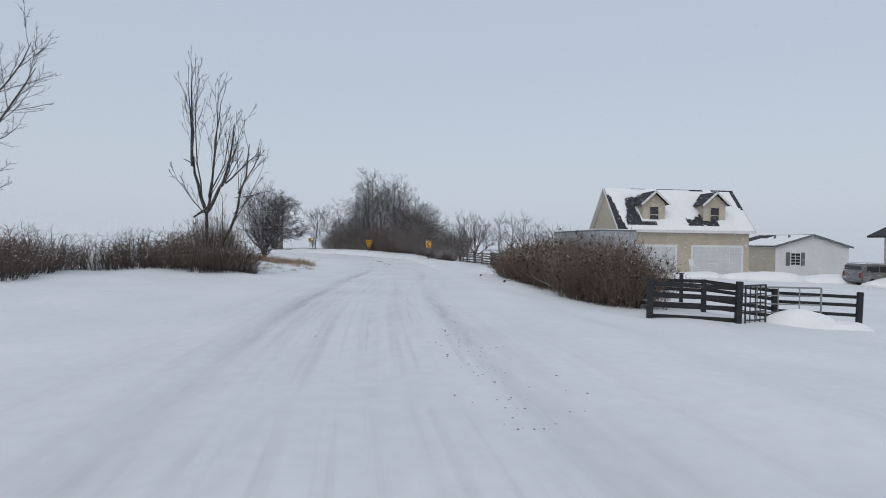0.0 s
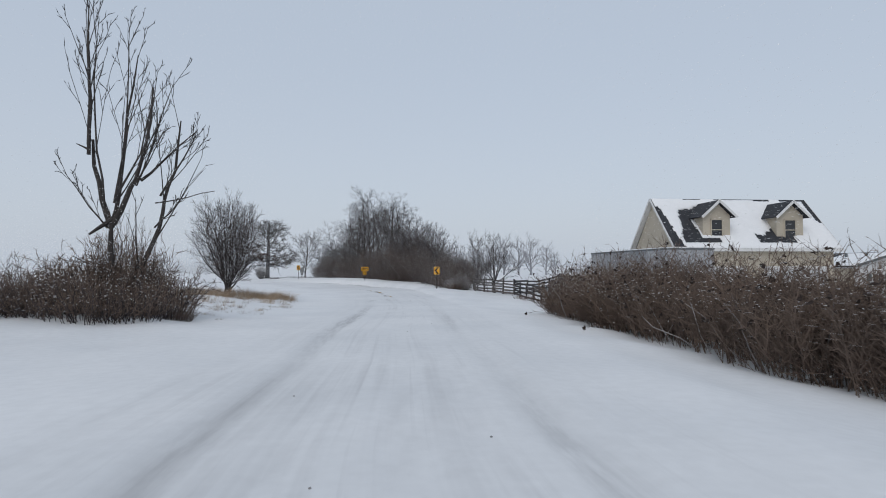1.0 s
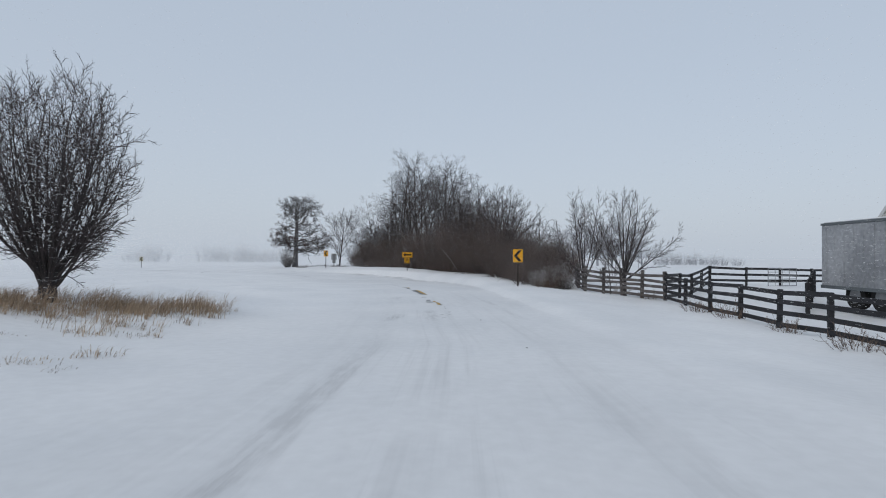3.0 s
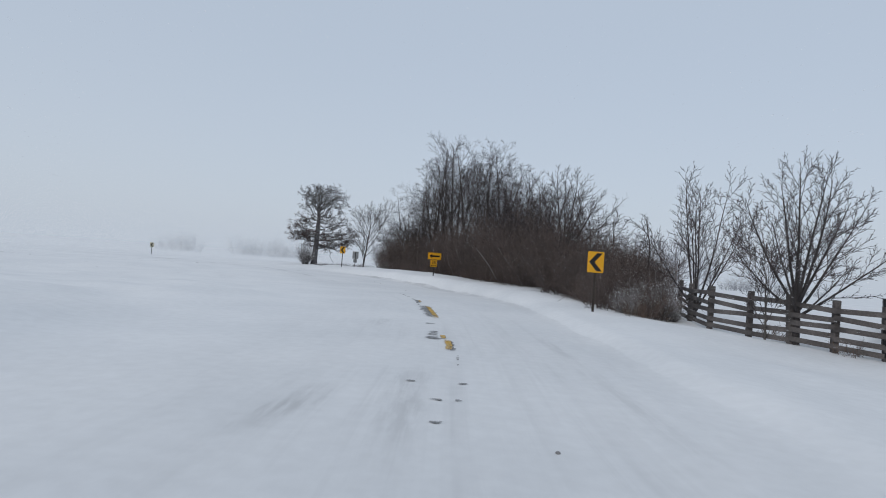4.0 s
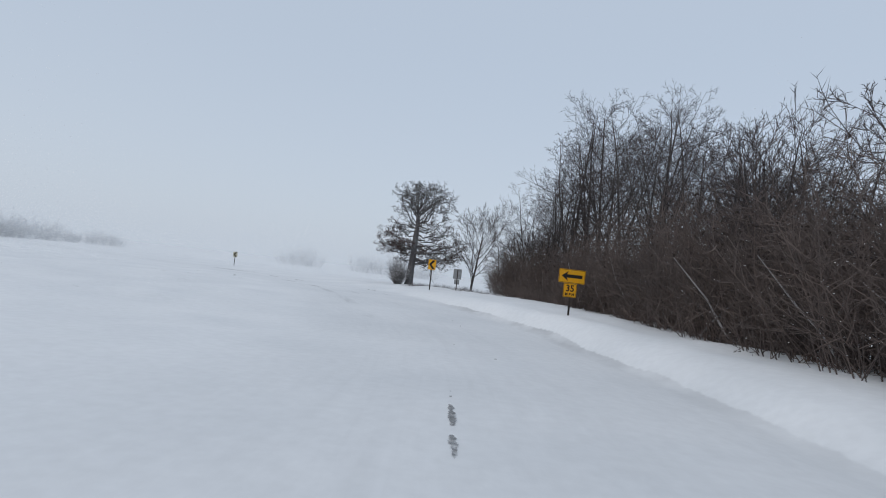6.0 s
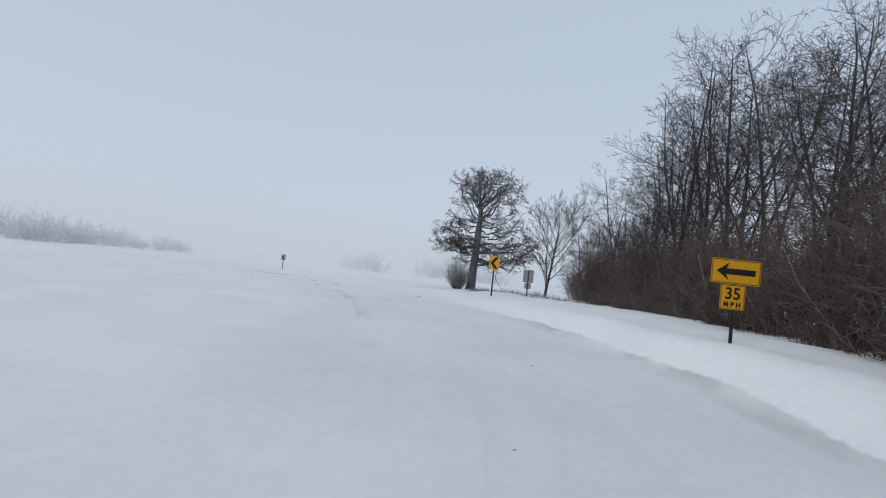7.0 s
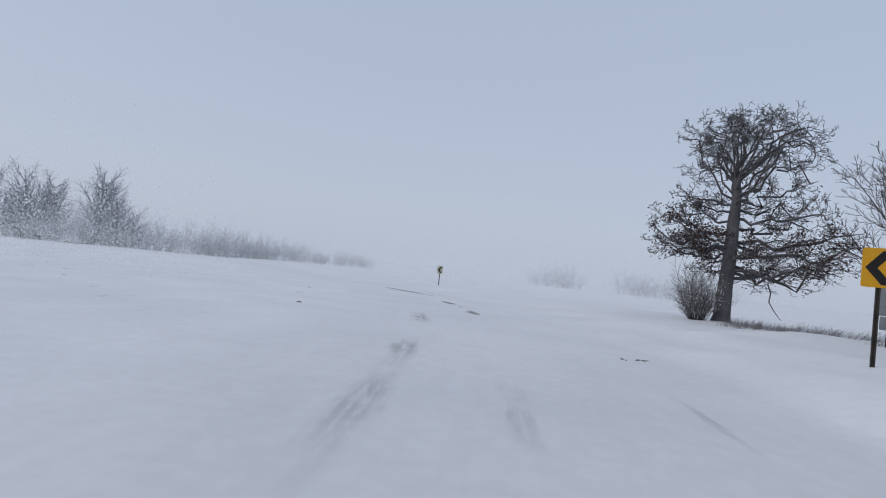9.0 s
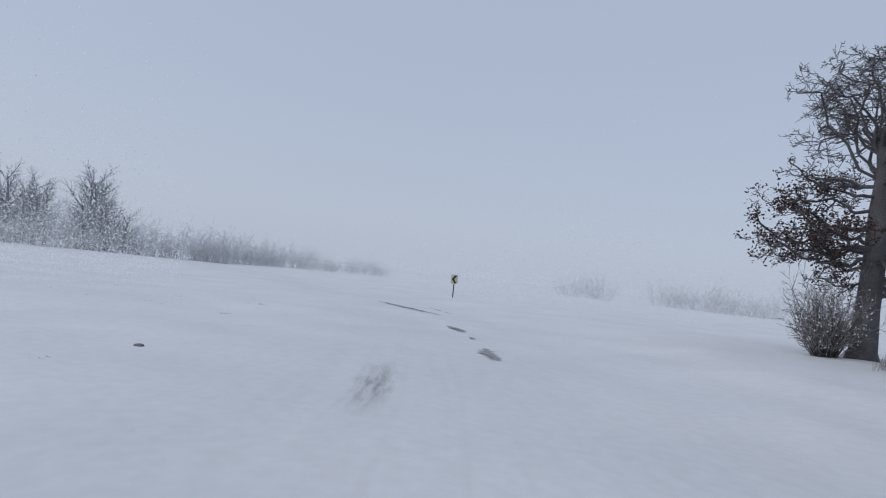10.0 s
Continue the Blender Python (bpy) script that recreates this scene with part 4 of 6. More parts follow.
for x, y, size, high in ((-8.5, 23.3, 0.75, 2.1), (-9.0, 23.6, 0.8, 2.3)):
    again(thick, x, y, rng.uniform(0, 360), size, high=high)

# Brush along the front of the wood.
BRUSH = "brush at the wood's edge"
brush_kinds = []
for k, (seed, spot) in enumerate(((71, (-0.5, 57.0)), (72, (-1.2, 59.6)), (73, (-2.3, 62.0)))):
    out, rng = bush(seed, 4.0, 3.0, 105, 11, 0.42, 0.0066, 0.0105, 0.5, 0.15, 0.85, 0.6)
    sized(out, 4.3)
    V, F = [], []
    for _ in range(2):
        a, foot_at = rng.uniform(0, 6.283), Vector((rng.uniform(-1, 1), rng.uniform(-1, 1), 0))
        way = Vector((math.cos(a), math.sin(a), rng.uniform(0.8, 1.4))).normalized()
        tube(V, F, [foot_at, foot_at + way * 0.7 + any_dir(rng) * 0.05, foot_at + way * 1.4 + any_dir(rng) * 0.08, foot_at + way * rng.uniform(1.8, 2.6)], [0.03, 0.026, 0.02, 0.008], 5)
    pale = ("branch", mesh_of("brush_branch", V, F, TWIG_PALE, True), "pale frosted branches")
    brush_kinds.append(plant("shrub", out, at_ground(*spot, 50 * k, (0.72, 0.85, 0.95)[k]), "tall dense brown brush at the edge of the wood", "shrub", TWIG_BRUSH, TWIG_BRUSH, BRUSH,
                             [("dry_leaves", caps(out, rng, 0.028, 0.045, SEED, "brush_leaves"), "dark withered leaves"), pale]))
rng = random.Random(74)
young_kinds = [plant("tree", young_tree(76 + k, 4.2, 0.05), at_ground(*((-0.2, 61.0), (0.8, 62.6))[k], 30), "slim bare young tree among brush at the wood's edge", "tree",
                     BARK_DARK, TWIG, "young trees at the wood's edge") for k in range(2)]
EDGE = [(-2.4, 64.4), (-3.4, 67.0), (-4.5, 69.8), (-5.8, 72.8), (-7.1, 75.6), (-8.5, 78.2), (-9.9, 80.9), (-11.1, 83.6), (-12.7, 86.2), (-14.5, 88.6), (-16.2, 91.0), (-17.8, 93.6), (-19.3, 96.4), (-20.8, 99.6)]
for j, (x, y) in enumerate(EDGE):
    x -= 0.9
    size = (1.0, 1.05, 1.1, 1.05, 1.0, 1.05, 1.0, 1.0, 1.0, 1.0, 0.98, 0.92, 0.84, 0.72)[j]
    again(brush_kinds[j % 3], x, y, rng.uniform(0, 360), size * rng.uniform(0.82, 1.0), high=1.15 if j < 11 else 1.1)
    if j > 6:
        again(young_kinds[j % 2], x + 0.6, y + 1.2, rng.uniform(0, 360), rng.uniform(1.0, 1.4))
    if 0 < j < 14:
        again(young_kinds[j % 2], x + 1.2, y + 0.4, rng.uniform(0, 360), rng.uniform(0.9, 1.25))
        if j % 2:
            again(young_kinds[(j + 1) % 2], x + 2.6, y - 0.6, rng.uniform(0, 360), rng.uniform(0.95, 1.4))
    back_at = x + 2.3 + rng.uniform(-0.3, 0.3)
    if j % 2 == 0 or j < 4:
        again(brush_kinds[(j + 1) % 3], back_at, y + 1.4, rng.uniform(0, 360), size * rng.uniform(0.95, 1.15), high=1.1)
for x, y, size in ((1.6, 58.8, 0.62), (2.0, 61.0, 0.8), (1.4, 64.6, 0.9), (0.9, 56.2, 0.6), (0.1, 54.6, 0.6), (0.4, 58.4, 0.8), (0.5, 65.6, 0.85), (0.9, 60.2, 0.78), (1.9, 63.0, 0.85)):
    again(brush_kinds[int(y) % 3], x, y, rng.uniform(0, 360), size, -0.4)

# Low growth along the foot of the brush.
out, rng = bush(79, 1.7, 1.8, 90, 6, 0.6, 0.0075, 0.0105, 0.5, 0.17, 0.9)
sized(out, 2.0)
low_brush = plant("shrub", out, at_ground(0.45, 52.9, 0, 1.0, -0.42), "low dense brown brush along the snowy verge", "shrub", TWIG_BRUSH, TWIG_BRUSH, "low brush along the verge")
FOOT = [(-0.2, 53.0), (-1.1, 56.0), (-1.8, 58.0), (-2.3, 60.2), (-3.5, 62.2), (-4.2, 63.8), (-6.9, 70.0), (-8.4, 73.6), (-10.3, 75.6), (-11.5, 78.0), (-13.5, 81.2), (-16.5, 86.4), (-19.0, 92.6)]
reach_ = 1.0
for (ax, ay), (bx, by) in zip(FOOT, FOOT[1:]):
    far_ = math.hypot(bx - ax, by - ay)
    ux, uy = (bx - ax) / far_, (by - ay) / far_
    while reach_ < far_:
        again(low_brush, ax + ux * reach_ + uy * 1.05 + rng.uniform(-0.2, 0.2), ay + uy * reach_ - ux * 1.05, rng.uniform(0, 360), rng.uniform(0.85, 1.2), -0.42)
        reach_ += rng.uniform(1.3, 1.75)
    reach_ -= far_

# Shrub at the oak's foot, and snow-laden scrub beyond it.
out, rng = bush(75, 2.2, 0.9, 130, 9, 0.8, 0.0065, 0.010, 0.32, 0.12, 0.75)
sized(out, 2.7)
extra = [("clinging_snow", caps(out, rng, 0.16, 0.03, SNOW_CAP, "bush_snow"), "rime on the twigs")]
oakbush = plant("shrub", out, at_ground(-29.75, 95.05, 0, 0.88, -0.12, 1.32), "rounded frosted shrub at the foot of an oak", "shrub", BARK_GREY, TWIG_PALE, "shrubs by the oak", extra)
for x, y, size in ((-21.2, 97.6, 0.75), (-19.8, 94.0, 0.6)):
    again(oakbush, x, y, 40 * x, size)
for x, y, size in ((0.7, 53.0, 0.5), (1.3, 54.0, 0.6), (0.3, 52.3, 0.4), (1.6, 52.9, 0.4)):
    tagged(again(oakbush, x, y, 70 * x, size), "low frosted scrub between the brush and the fence", group="frosted scrub by the fence")

# Dry grass: on the mound, and along the verge past the oak.
def grass_patch(name, spots, label, blades, tall, seed, mat):
    rng = random.Random(seed)
    V, F = [], []
    for x, y, wide, deep, share in spots:
        left_over = int(blades * share)
        while left_over > 0:
            # A clump: its blades spring from one place, lean its own way and share its height.
            many = min(left_over, rng.randint(6, 22))
            left_over -= many
            cx, cy = rng.gauss(x, wide), rng.gauss(y, deep)
            size, lie, spread = rng.uniform(0.35, 1.25), rng.uniform(-0.9, 0.9), rng.uniform(0.03, 0.13)
            for _ in range(many):
                V0 = Vector((cx + rng.gauss(0, spread), cy + rng.gauss(0, spread), 0))
                a = rng.gauss(lie, 1.0)
                bend = Vector((math.cos(a) + 0.35, math.sin(a) * 0.8, 0)) * rng.uniform(0.15, 1.5)
                h = tall * size * rng.uniform(0.5, 1.2)
                w = Vector((-math.sin(a), math.cos(a), 0)) * 0.0045
                k = len(V)
                V += [(V0, -w), (V0, w), (V0 + bend * h * 0.35 + UP * h * 0.6, w * 0.8), (V0 + bend * h * 0.35 + UP * h * 0.6, -w * 0.8), (V0 + bend * h + UP * h * 0.85, w * 0)]
                F += [(k, k + 1, k + 2, k + 3), (k + 3, k + 2, k + 4)]
    base = np.array([(p.x, p.y) for p, _ in V[::5]])
    zs = land(base[:, 0], base[:, 1])[0]
    verts = [(p.x + w.x, p.y + w.y, p.z + w.z + float(zs[i // 5]) - 0.03) for i, (p, w) in enumerate(V)]
    ob = new(name, mesh_of(name, verts, F, mat))
    return tagged(ob, label, "dry grass", kind="stuff")


grass_patch("grass_on_mound", [(-11.4, 35.4, 0.9, 0.5, 1.0), (-9.9, 37.2, 0.6, 0.7, 0.9), (-12.6, 34.6, 0.7, 0.4, 0.5), (-9.1, 38.8, 0.35, 0.6, 0.4), (-11.0, 31.6, 1.0, 0.6, 0.14), (-8.6, 35.0, 0.4, 0.9, 0.10)],
            "straw-coloured dry grass poking through snow on a mound", 2900, 0.44, 81, GRASS)
tuft_rng = random.Random(84)
tufts = []
for x, y, wide, deep, n in ((-9.0, 31.0, 1.0, 1.6, 26), (-8.0, 28.4, 0.7, 1.2, 12), (-7.6, 25.6, 0.5, 0.9, 9), (-10.8, 29.4, 1.3, 1.3, 22), (-12.4, 32.4, 1.0, 0.7, 14), (-8.6, 34.4, 0.5, 1.2, 10)):
    for _ in range(n):
        tufts.append((tuft_rng.gauss(x, wide), tuft_rng.gauss(y, deep), 0.10 * tuft_rng.uniform(0.5, 1.8), 0.10 * tuft_rng.uniform(0.5, 1.8), tuft_rng.uniform(0.3, 1.6)))
grass_patch("grass_in_snow", tufts, "low frosted tufts of dry weeds in shallow snow", 16, 0.15, 82, WEED)
grass_patch("straw_in_snow", tufts[::4], "low straw-coloured tufts in shallow snow", 30, 0.2, 85, GRASS)
grass_patch("grass_past_oak", [(-26.6, 94.4, 1.2, 0.6, 1.0), (-23.8, 92.6, 1.3, 0.6, 0.8), (-21.0, 90.2, 0.9, 0.5, 0.5), (-27.8, 95.6, 0.4, 0.4, 0.4), (-18.5, 88.0, 0.9, 0.5, 0.4)],
            "snow-flecked grey grass along the verge past the oak", 1000, 0.38, 83, TWIG_PALE)

field_rng = random.Random(86)
tufts = []
for _ in range(75):
    x, y = on_road(field_rng.uniform(72, 104), -field_rng.uniform(4.2, 22) )
    tufts.append((x, y, 0.08 * field_rng.uniform(0.5, 1.8), 0.08 * field_rng.uniform(0.5, 1.8), field_rng.uniform(0.2, 1.4)))
grass_patch("grass_in_field", tufts, "low grey weeds just showing through field snow", 20, 0.06, 87, TWIG_PALE)


# ---- signs ----
def rounded(w, h, r, n=4):
    pts = []
    for cx, cz, a0 in ((w / 2 - r, h / 2 - r, 0), (-w / 2 + r, h / 2 - r, 90), (-w / 2 + r, -h / 2 + r, 180), (w / 2 - r, -h / 2 + r, 270)):
        for k in range(n + 1):
            a = radians(a0 + 90 * k / n)
            pts.append((cx + r * math.cos(a), cz + r * math.sin(a)))
    return pts


def border(w, h, r, edge, line, thick, at_y):
    """A thin painted frame along a panel's rim."""
    bm = bmesh.new()
    o, i = rounded(w - 2 * edge, h - 2 * edge, r), rounded(w - 2 * edge - 2 * line, h - 2 * edge - 2 * line, max(0.004, r - line))
    a = [bm.verts.new((x, at_y, z)) for x, z in o]
    b = [bm.verts.new((x, at_y, z)) for x, z in i]
    c = [bm.verts.new((x, at_y - thick, z)) for x, z in o]
    d = [bm.verts.new((x, at_y - thick, z)) for x, z in i]
    for k in range(len(a)):
        j = (k + 1) % len(a)
        bm.faces.new((c[k], c[j], d[j], d[k]))
        bm.faces.new((a[k], a[j], c[j], c[k]))
        bm.faces.new((d[k], d[j], b[j], b[k]))
    bmesh.ops.recalc_face_normals(bm, faces=bm.faces)
    return bm


def lettering(text, size, parent, at, label):
    """Raised black letters on a sign's face."""
    cu = bpy.data.curves.new("letters", "FONT")
    cu.body, cu.size, cu.extrude, cu.align_x, cu.align_y, cu.offset = text, size, 0.001, "CENTER", "CENTER", 0.006
    tmp = bpy.data.objects.new("letters", cu)
    me = bpy.data.meshes.new_from_object(tmp)
    bpy.data.objects.remove(tmp)
    me.materials.append(BLACK)
    ob = part("letters", me, parent, label)
    ob.matrix_basis = Matrix.Translation(at) @ Euler((radians(90), 0, 0)).to_matrix().to_4x4()
    return ob


def u_post(tall, w=0.06):
    """A steel channel post with punched flanges."""
    bm = box(w * 0.55, 0.005, tall, (0, 0.03, tall / 2))
    for sx in (-1, 1):
        box(0.005, 0.028, tall, (sx * w * 0.28, 0.018, tall / 2), bm=bm)
        box(0.018, 0.004, tall, (sx * (w * 0.28 + 0.009), 0.005, tall / 2), bm=bm)
    return bm


def sign_base(name, x, y, facing, label, top, lean=0.0):
    """The thing and its post. facing: the bearing of the panel's right-hand side, in degrees."""
    z = height(x, y)
    t = thing(name, pose(x, y, z, 0, lean, facing), label, "road sign")
    part("post", u_post(top - z + 0.35), t, "dull steel channel post", pose(0, 0.0, -0.35), POST_STEEL)
    return t, z


def bolts(parent, places):
    for x, zz in places:
        part("bolt", rod((x, 0.004, zz), (x, -0.012, zz), 0.009, 6), parent, "", None, GALV)


def chevron_sign(x, y, facing, centre_z, label, flip=1, w=0.457, h=0.61, lean=0.0, sheeting=None):
    t, z = sign_base("chevron_sign", x, y, facing, label, centre_z + h / 2, lean=lean)
    c = centre_z - z
    panel = part("panel", prism(rounded(w, h, 0.035), 0.004), t, "yellow reflective panel", pose(0, -0.004, c), sheeting or YELLOW)
    k = flip
    shape = [(-0.185 * k, 0.0), (0.03 * k, 0.262), (0.185 * k, 0.262), (-0.03 * k, 0.0), (0.185 * k, -0.262), (0.03 * k, -0.262)]
    shape = [(a * w / 0.457, b * h / 0.61) for a, b in shape]
    part("chevron", prism(shape, 0.0025), panel, "black chevron pointing left", pose(0, -0.0045, 0), BLACK)
    bolts(panel, ((0, h * 0.38), (0, -h * 0.38)))
    return t


chevron_sign(-0.71, 51.8, -5, 1.448, "yellow chevron curve sign with black arrowhead on a post in snow")
chevron_sign(-20.17, 81.8, 25, 1.638, "yellow chevron curve sign beside the oak, on a leaning post", lean=0)
chevron_sign(-52.96, 98.84, 40, 0.80, "small snow-dulled chevron sign standing far off in the field", sheeting=YELLOW_SNOWED)

t, z = sign_base("curve_arrow_sign", -9.4, 70.24, 32, "yellow arrow sign with advisory speed plate below, before brush", 1.515 + 0.23)
panel = part("panel", prism(rounded(0.914, 0.457, 0.04), 0.004), t, "yellow reflective panel", pose(0, -0.004, 1.515 - z), YELLOW)
part("border_line", border(0.914, 0.457, 0.035, 0.012, 0.012, 0.0015, -0.0045), panel, "black border line", None, BLACK)
part("arrow", prism([(-0.36, 0.0), (-0.13, 0.165), (-0.18, 0.055), (0.36, 0.055), (0.36, -0.055), (-0.18, -0.055), (-0.13, -0.165)], 0.0025), panel, "black arrow pointing left", pose(0, -0.0045, 0), BLACK)
bolts(panel, ((0, 0.18), (0, -0.18)))
plate = part("speed_plate", prism(rounded(0.457, 0.457, 0.03), 0.004), t, "yellow advisory speed plate", pose(-0.03, -0.004, 1.515 - 0.2285 - 0.24 - z), YELLOW)
part("border_line", border(0.457, 0.457, 0.028, 0.010, 0.010, 0.0015, -0.0045), plate, "black border line", None, BLACK)
lettering("35", 0.30, plate, (0, -0.006, 0.055), "black numerals")
lettering("M P H", 0.125, plate, (0, -0.006, -0.14), "black capitals")

t, z = sign_base("sign_back", -21.9, 89.9, 205, "bare grey metal back of a road sign with a small plate", 1.62)
panel = part("panel", prism(rounded(0.61, 0.76, 0.04), 0.004), t, "bare aluminium panel", pose(0, -0.004, 1.28 - z), GALV)
part("small_plate", prism(rounded(0.38, 0.36, 0.03), 0.004), t, "small bare aluminium plate", pose(0, -0.004, 0.70 - z), GALV)
bolts(panel, ((0, 0.28), (0, -0.28)))


# ---- bare patches of road ----
def ribbon(name, s0, s1, d0, wide, mat, label, seed, lift=0.012, gaps=0.35, side=0.0, veil=0.42, torn=1.0):
    """A ragged strip along the road where wind has bared it."""
    rng = random.Random(seed)
    V, F, FROST, s, prev = [], [], [], s0, None
    phase = rng.uniform(0, 60)
    while s < s1:
        end = math.sin(math.pi * min(1, max(0, (s - s0) / (s1 - s0)))) ** 0.35
        keep = 0.75 + 0.9 * noise.noise((s * 2.6, phase, 0)) + 0.35 * noise.noise((s * 9.0, phase, 5)) - gaps
        if keep > 0:
            full = wide * 0.5 * (end * min(1.0, 0.35 + 1.6 * keep) if torn > 0.5 else 1.0)
            mid = d0 + side * (s - s0) + 0.16 * torn * wide * noise.noise((s * 1.7, phase, 9))
            a = mid - full * (0.95 + torn * (0.35 * noise.noise((s * 2.5, phase, 2)) + 0.55 * noise.noise((s * 8, phase, 3)) + 0.35 * noise.noise((s * 19, phase, 4))))
            b = mid + full * (0.95 + torn * (0.35 * noise.noise((s * 2.5, phase, 12)) + 0.55 * noise.noise((s * 8, phase, 13)) + 0.35 * noise.noise((s * 19, phase, 14))))
            k = len(V)
            for col, f in enumerate((0.0, 0.2, 0.5, 0.8, 1.0)):
                V.append(on_road(s, a + (b - a) * f))
                drifted = 0.42 + 1.1 * noise.noise((s * 7.0, 2.0 * f, phase)) + 0.9 * noise.noise((s * 15.0, 2.0 * f, phase))
                FROST.append(0.95 if col in (0, 4) else min(1.0, max(0.0, drifted * veil + 0.9 * (1 - end))))
            if prev is not None:
                F += [(prev + c, prev + c + 1, k + c + 1, k + c) for c in range(4)]
            prev = k
        else:
            prev = None
        s += 0.03
    xy = np.array(V)
    zs = land(xy[:, 0], xy[:, 1])[0]
    data = mesh_of(name, [(a, b, float(c) + lift) for (a, b), c in zip(V, zs)], [f[::-1] for f in F], mat)
    data.attributes.new("frost", "FLOAT", "POINT").data.foreach_set("value", FROST)
    return tagged(new(name, data), label, "road surface", kind="structure")


BARED = "bared grey asphalt along the centre line"
for k, (s0, s1, d0, wide, gap) in enumerate(((43.9, 45.0, 0.22, 0.10, 0.45), (45.2, 46.4, 0.13, 0.17, 0.45), (46.35, 46.75, -0.12, 0.34, 0.35), (46.85, 47.5, -0.14, 0.28, 0.35), (48.6, 48.8, -0.16, 0.26, 0.3), (49.7, 53.6, -0.08, 0.42, 0.1), (53.0, 55.6, -0.2, 0.14, 0.55), (54.6, 56.9, -0.16, 0.24, 0.4), (57.8, 60.6, -0.05, 0.12, 0.65),
                                                 (41.3, 41.42, 0.02, 0.13, 0.3), (42.06, 42.18, 0.0, 0.17, 0.3), (42.1, 42.2, 0.21, 0.12, 0.3), (42.86, 42.98, 0.24, 0.12, 0.3), (42.83, 42.93, -0.3, 0.13, 0.3))):
    ribbon("asphalt_patch", s0, s1, d0, wide, ASPHALT, BARED, 40 + k, 0.008, gap)
for k, (s0, s1, d0, wide, gap) in enumerate(((45.3, 46.4, 0.09, 0.14, 0.3), (46.5, 46.95, 0.03, 0.12, 0.3), (49.75, 53.2, 0.0, 0.16, 0.0), (54.9, 56.0, -0.09, 0.12, 0.45))):
    ribbon("centre_line", s0, s1, d0, wide, LINE_PAINT, "worn yellow centre line showing through snow", 50 + k, 0.014, gap, 0.0, 0.22, 0.25)
for k, (s0, s1, d0, wide, gap, side) in enumerate(((105.4, 110.8, 1.42, 0.55, 0.05, -0.2), (106.2, 109.4, 2.3, 0.16, 0.5, 0.0), (99.7, 101.4, 1.2, 0.40, 0.05, -0.1), (98.0, 98.5, 1.12, 0.2, 0.2, 0.0), (94.4, 96.4, 1.1, 0.40, 0.0, 0.0))):
    ribbon("asphalt_patch", s0, s1, d0, wide, SLUSH if k == 4 else ASPHALT, "dark bared strip along the road in the bend", 33 + k, 0.02, gap, side)

# Lumps of dirty snow and stones on the road.
rng = random.Random(35)
LUMPS = "lumps of dirty snow on the road"
V0 = bmesh.new()
bmesh.ops.create_icosphere(V0, subdivisions=2, radius=1)
for v in V0.verts:
    v.co *= 1 + 0.28 * noise.noise(v.co * 2.1)
    v.co.z *= 0.55
LUMP = bpy.data.meshes.new("lump")
V0.to_mesh(LUMP)
V0.free()
LUMP.materials.append(material("dirty_lump", (0.30, 0.295, 0.29), 0.9, 0.4, 6.0, 40.0, 0.6))
for s, d, size in ((6.2, 1.0, 0.05), (7.0, 1.25, 0.04), (8.0, 1.2, 0.06), (9.1, 1.5, 0.05), (10.2, 1.35, 0.04), (11.5, 1.7, 0.05), (7.6, -0.6, 0.05), (12.5, -0.4, 0.04),
                   (22.5, 0.35, 0.05), (25.0, 1.0, 0.05), (27.0, -0.3, 0.04), (36.5, 1.1, 0.05), (40.8, 0.9, 0.06), (70.0, 1.4, 0.05), (71.4, 1.6, 0.05), (86.2, 2.57, 0.09), (86.25, 2.95, 0.10), (86.2, 2.82, 0.07), (86.35, 3.05, 0.06), (86.1, 2.6, 0.06),
                   (86.3, 2.88, 0.08), (66.0, 0.4, 0.04), (64.0, 1.0, 0.05), (13.5, 0.9, 0.05), (15.2, -1.0, 0.05), (92.06, -3.99, 0.15)):
    x, y = on_road(s, d)
    ob = new("snow_lump", LUMP)
    size *= 0.24 if s < 30 else 0.32
    ob.matrix_basis = pose(x, y, height(x, y) + size * 0.2, 0, 0, rng.uniform(0, 360)) @ Matrix.Diagonal((size * 1.4, size, size, 1))
    tagged(ob, "small lump of dirty snow on the road", "snow lump", LUMPS)


# Crumbs of dirty snow thrown out of a wheel track.
rng = random.Random(36)
V, F = [], []
for _ in range(110):
    x, y = on_road(rng.uniform(3.6, 8.2), rng.gauss(1.35, 0.22))
    r = 0.006 * rng.uniform(0.5, 1.8)
    o, k = Vector((x, y, height(x, y))), len(V)
    V += [tuple(o + Vector(c) * r) for c in ((1.4, 0, 0), (0, 1, 0), (-1.2, 0.2, 0), (0, -1, 0), (0.2, 0, 0.9))]
    F += [(k, k + 1, k + 4), (k + 1, k + 2, k + 4), (k + 2, k + 3, k + 4), (k + 3, k, k + 4)]
tagged(new("snow_crumbs", mesh_of("snow_crumbs", V, F, bpy.data.materials["dirty_lump"])), "crumbs of dirty snow strewn beside a wheel track", "snow crumbs", kind="stuff")

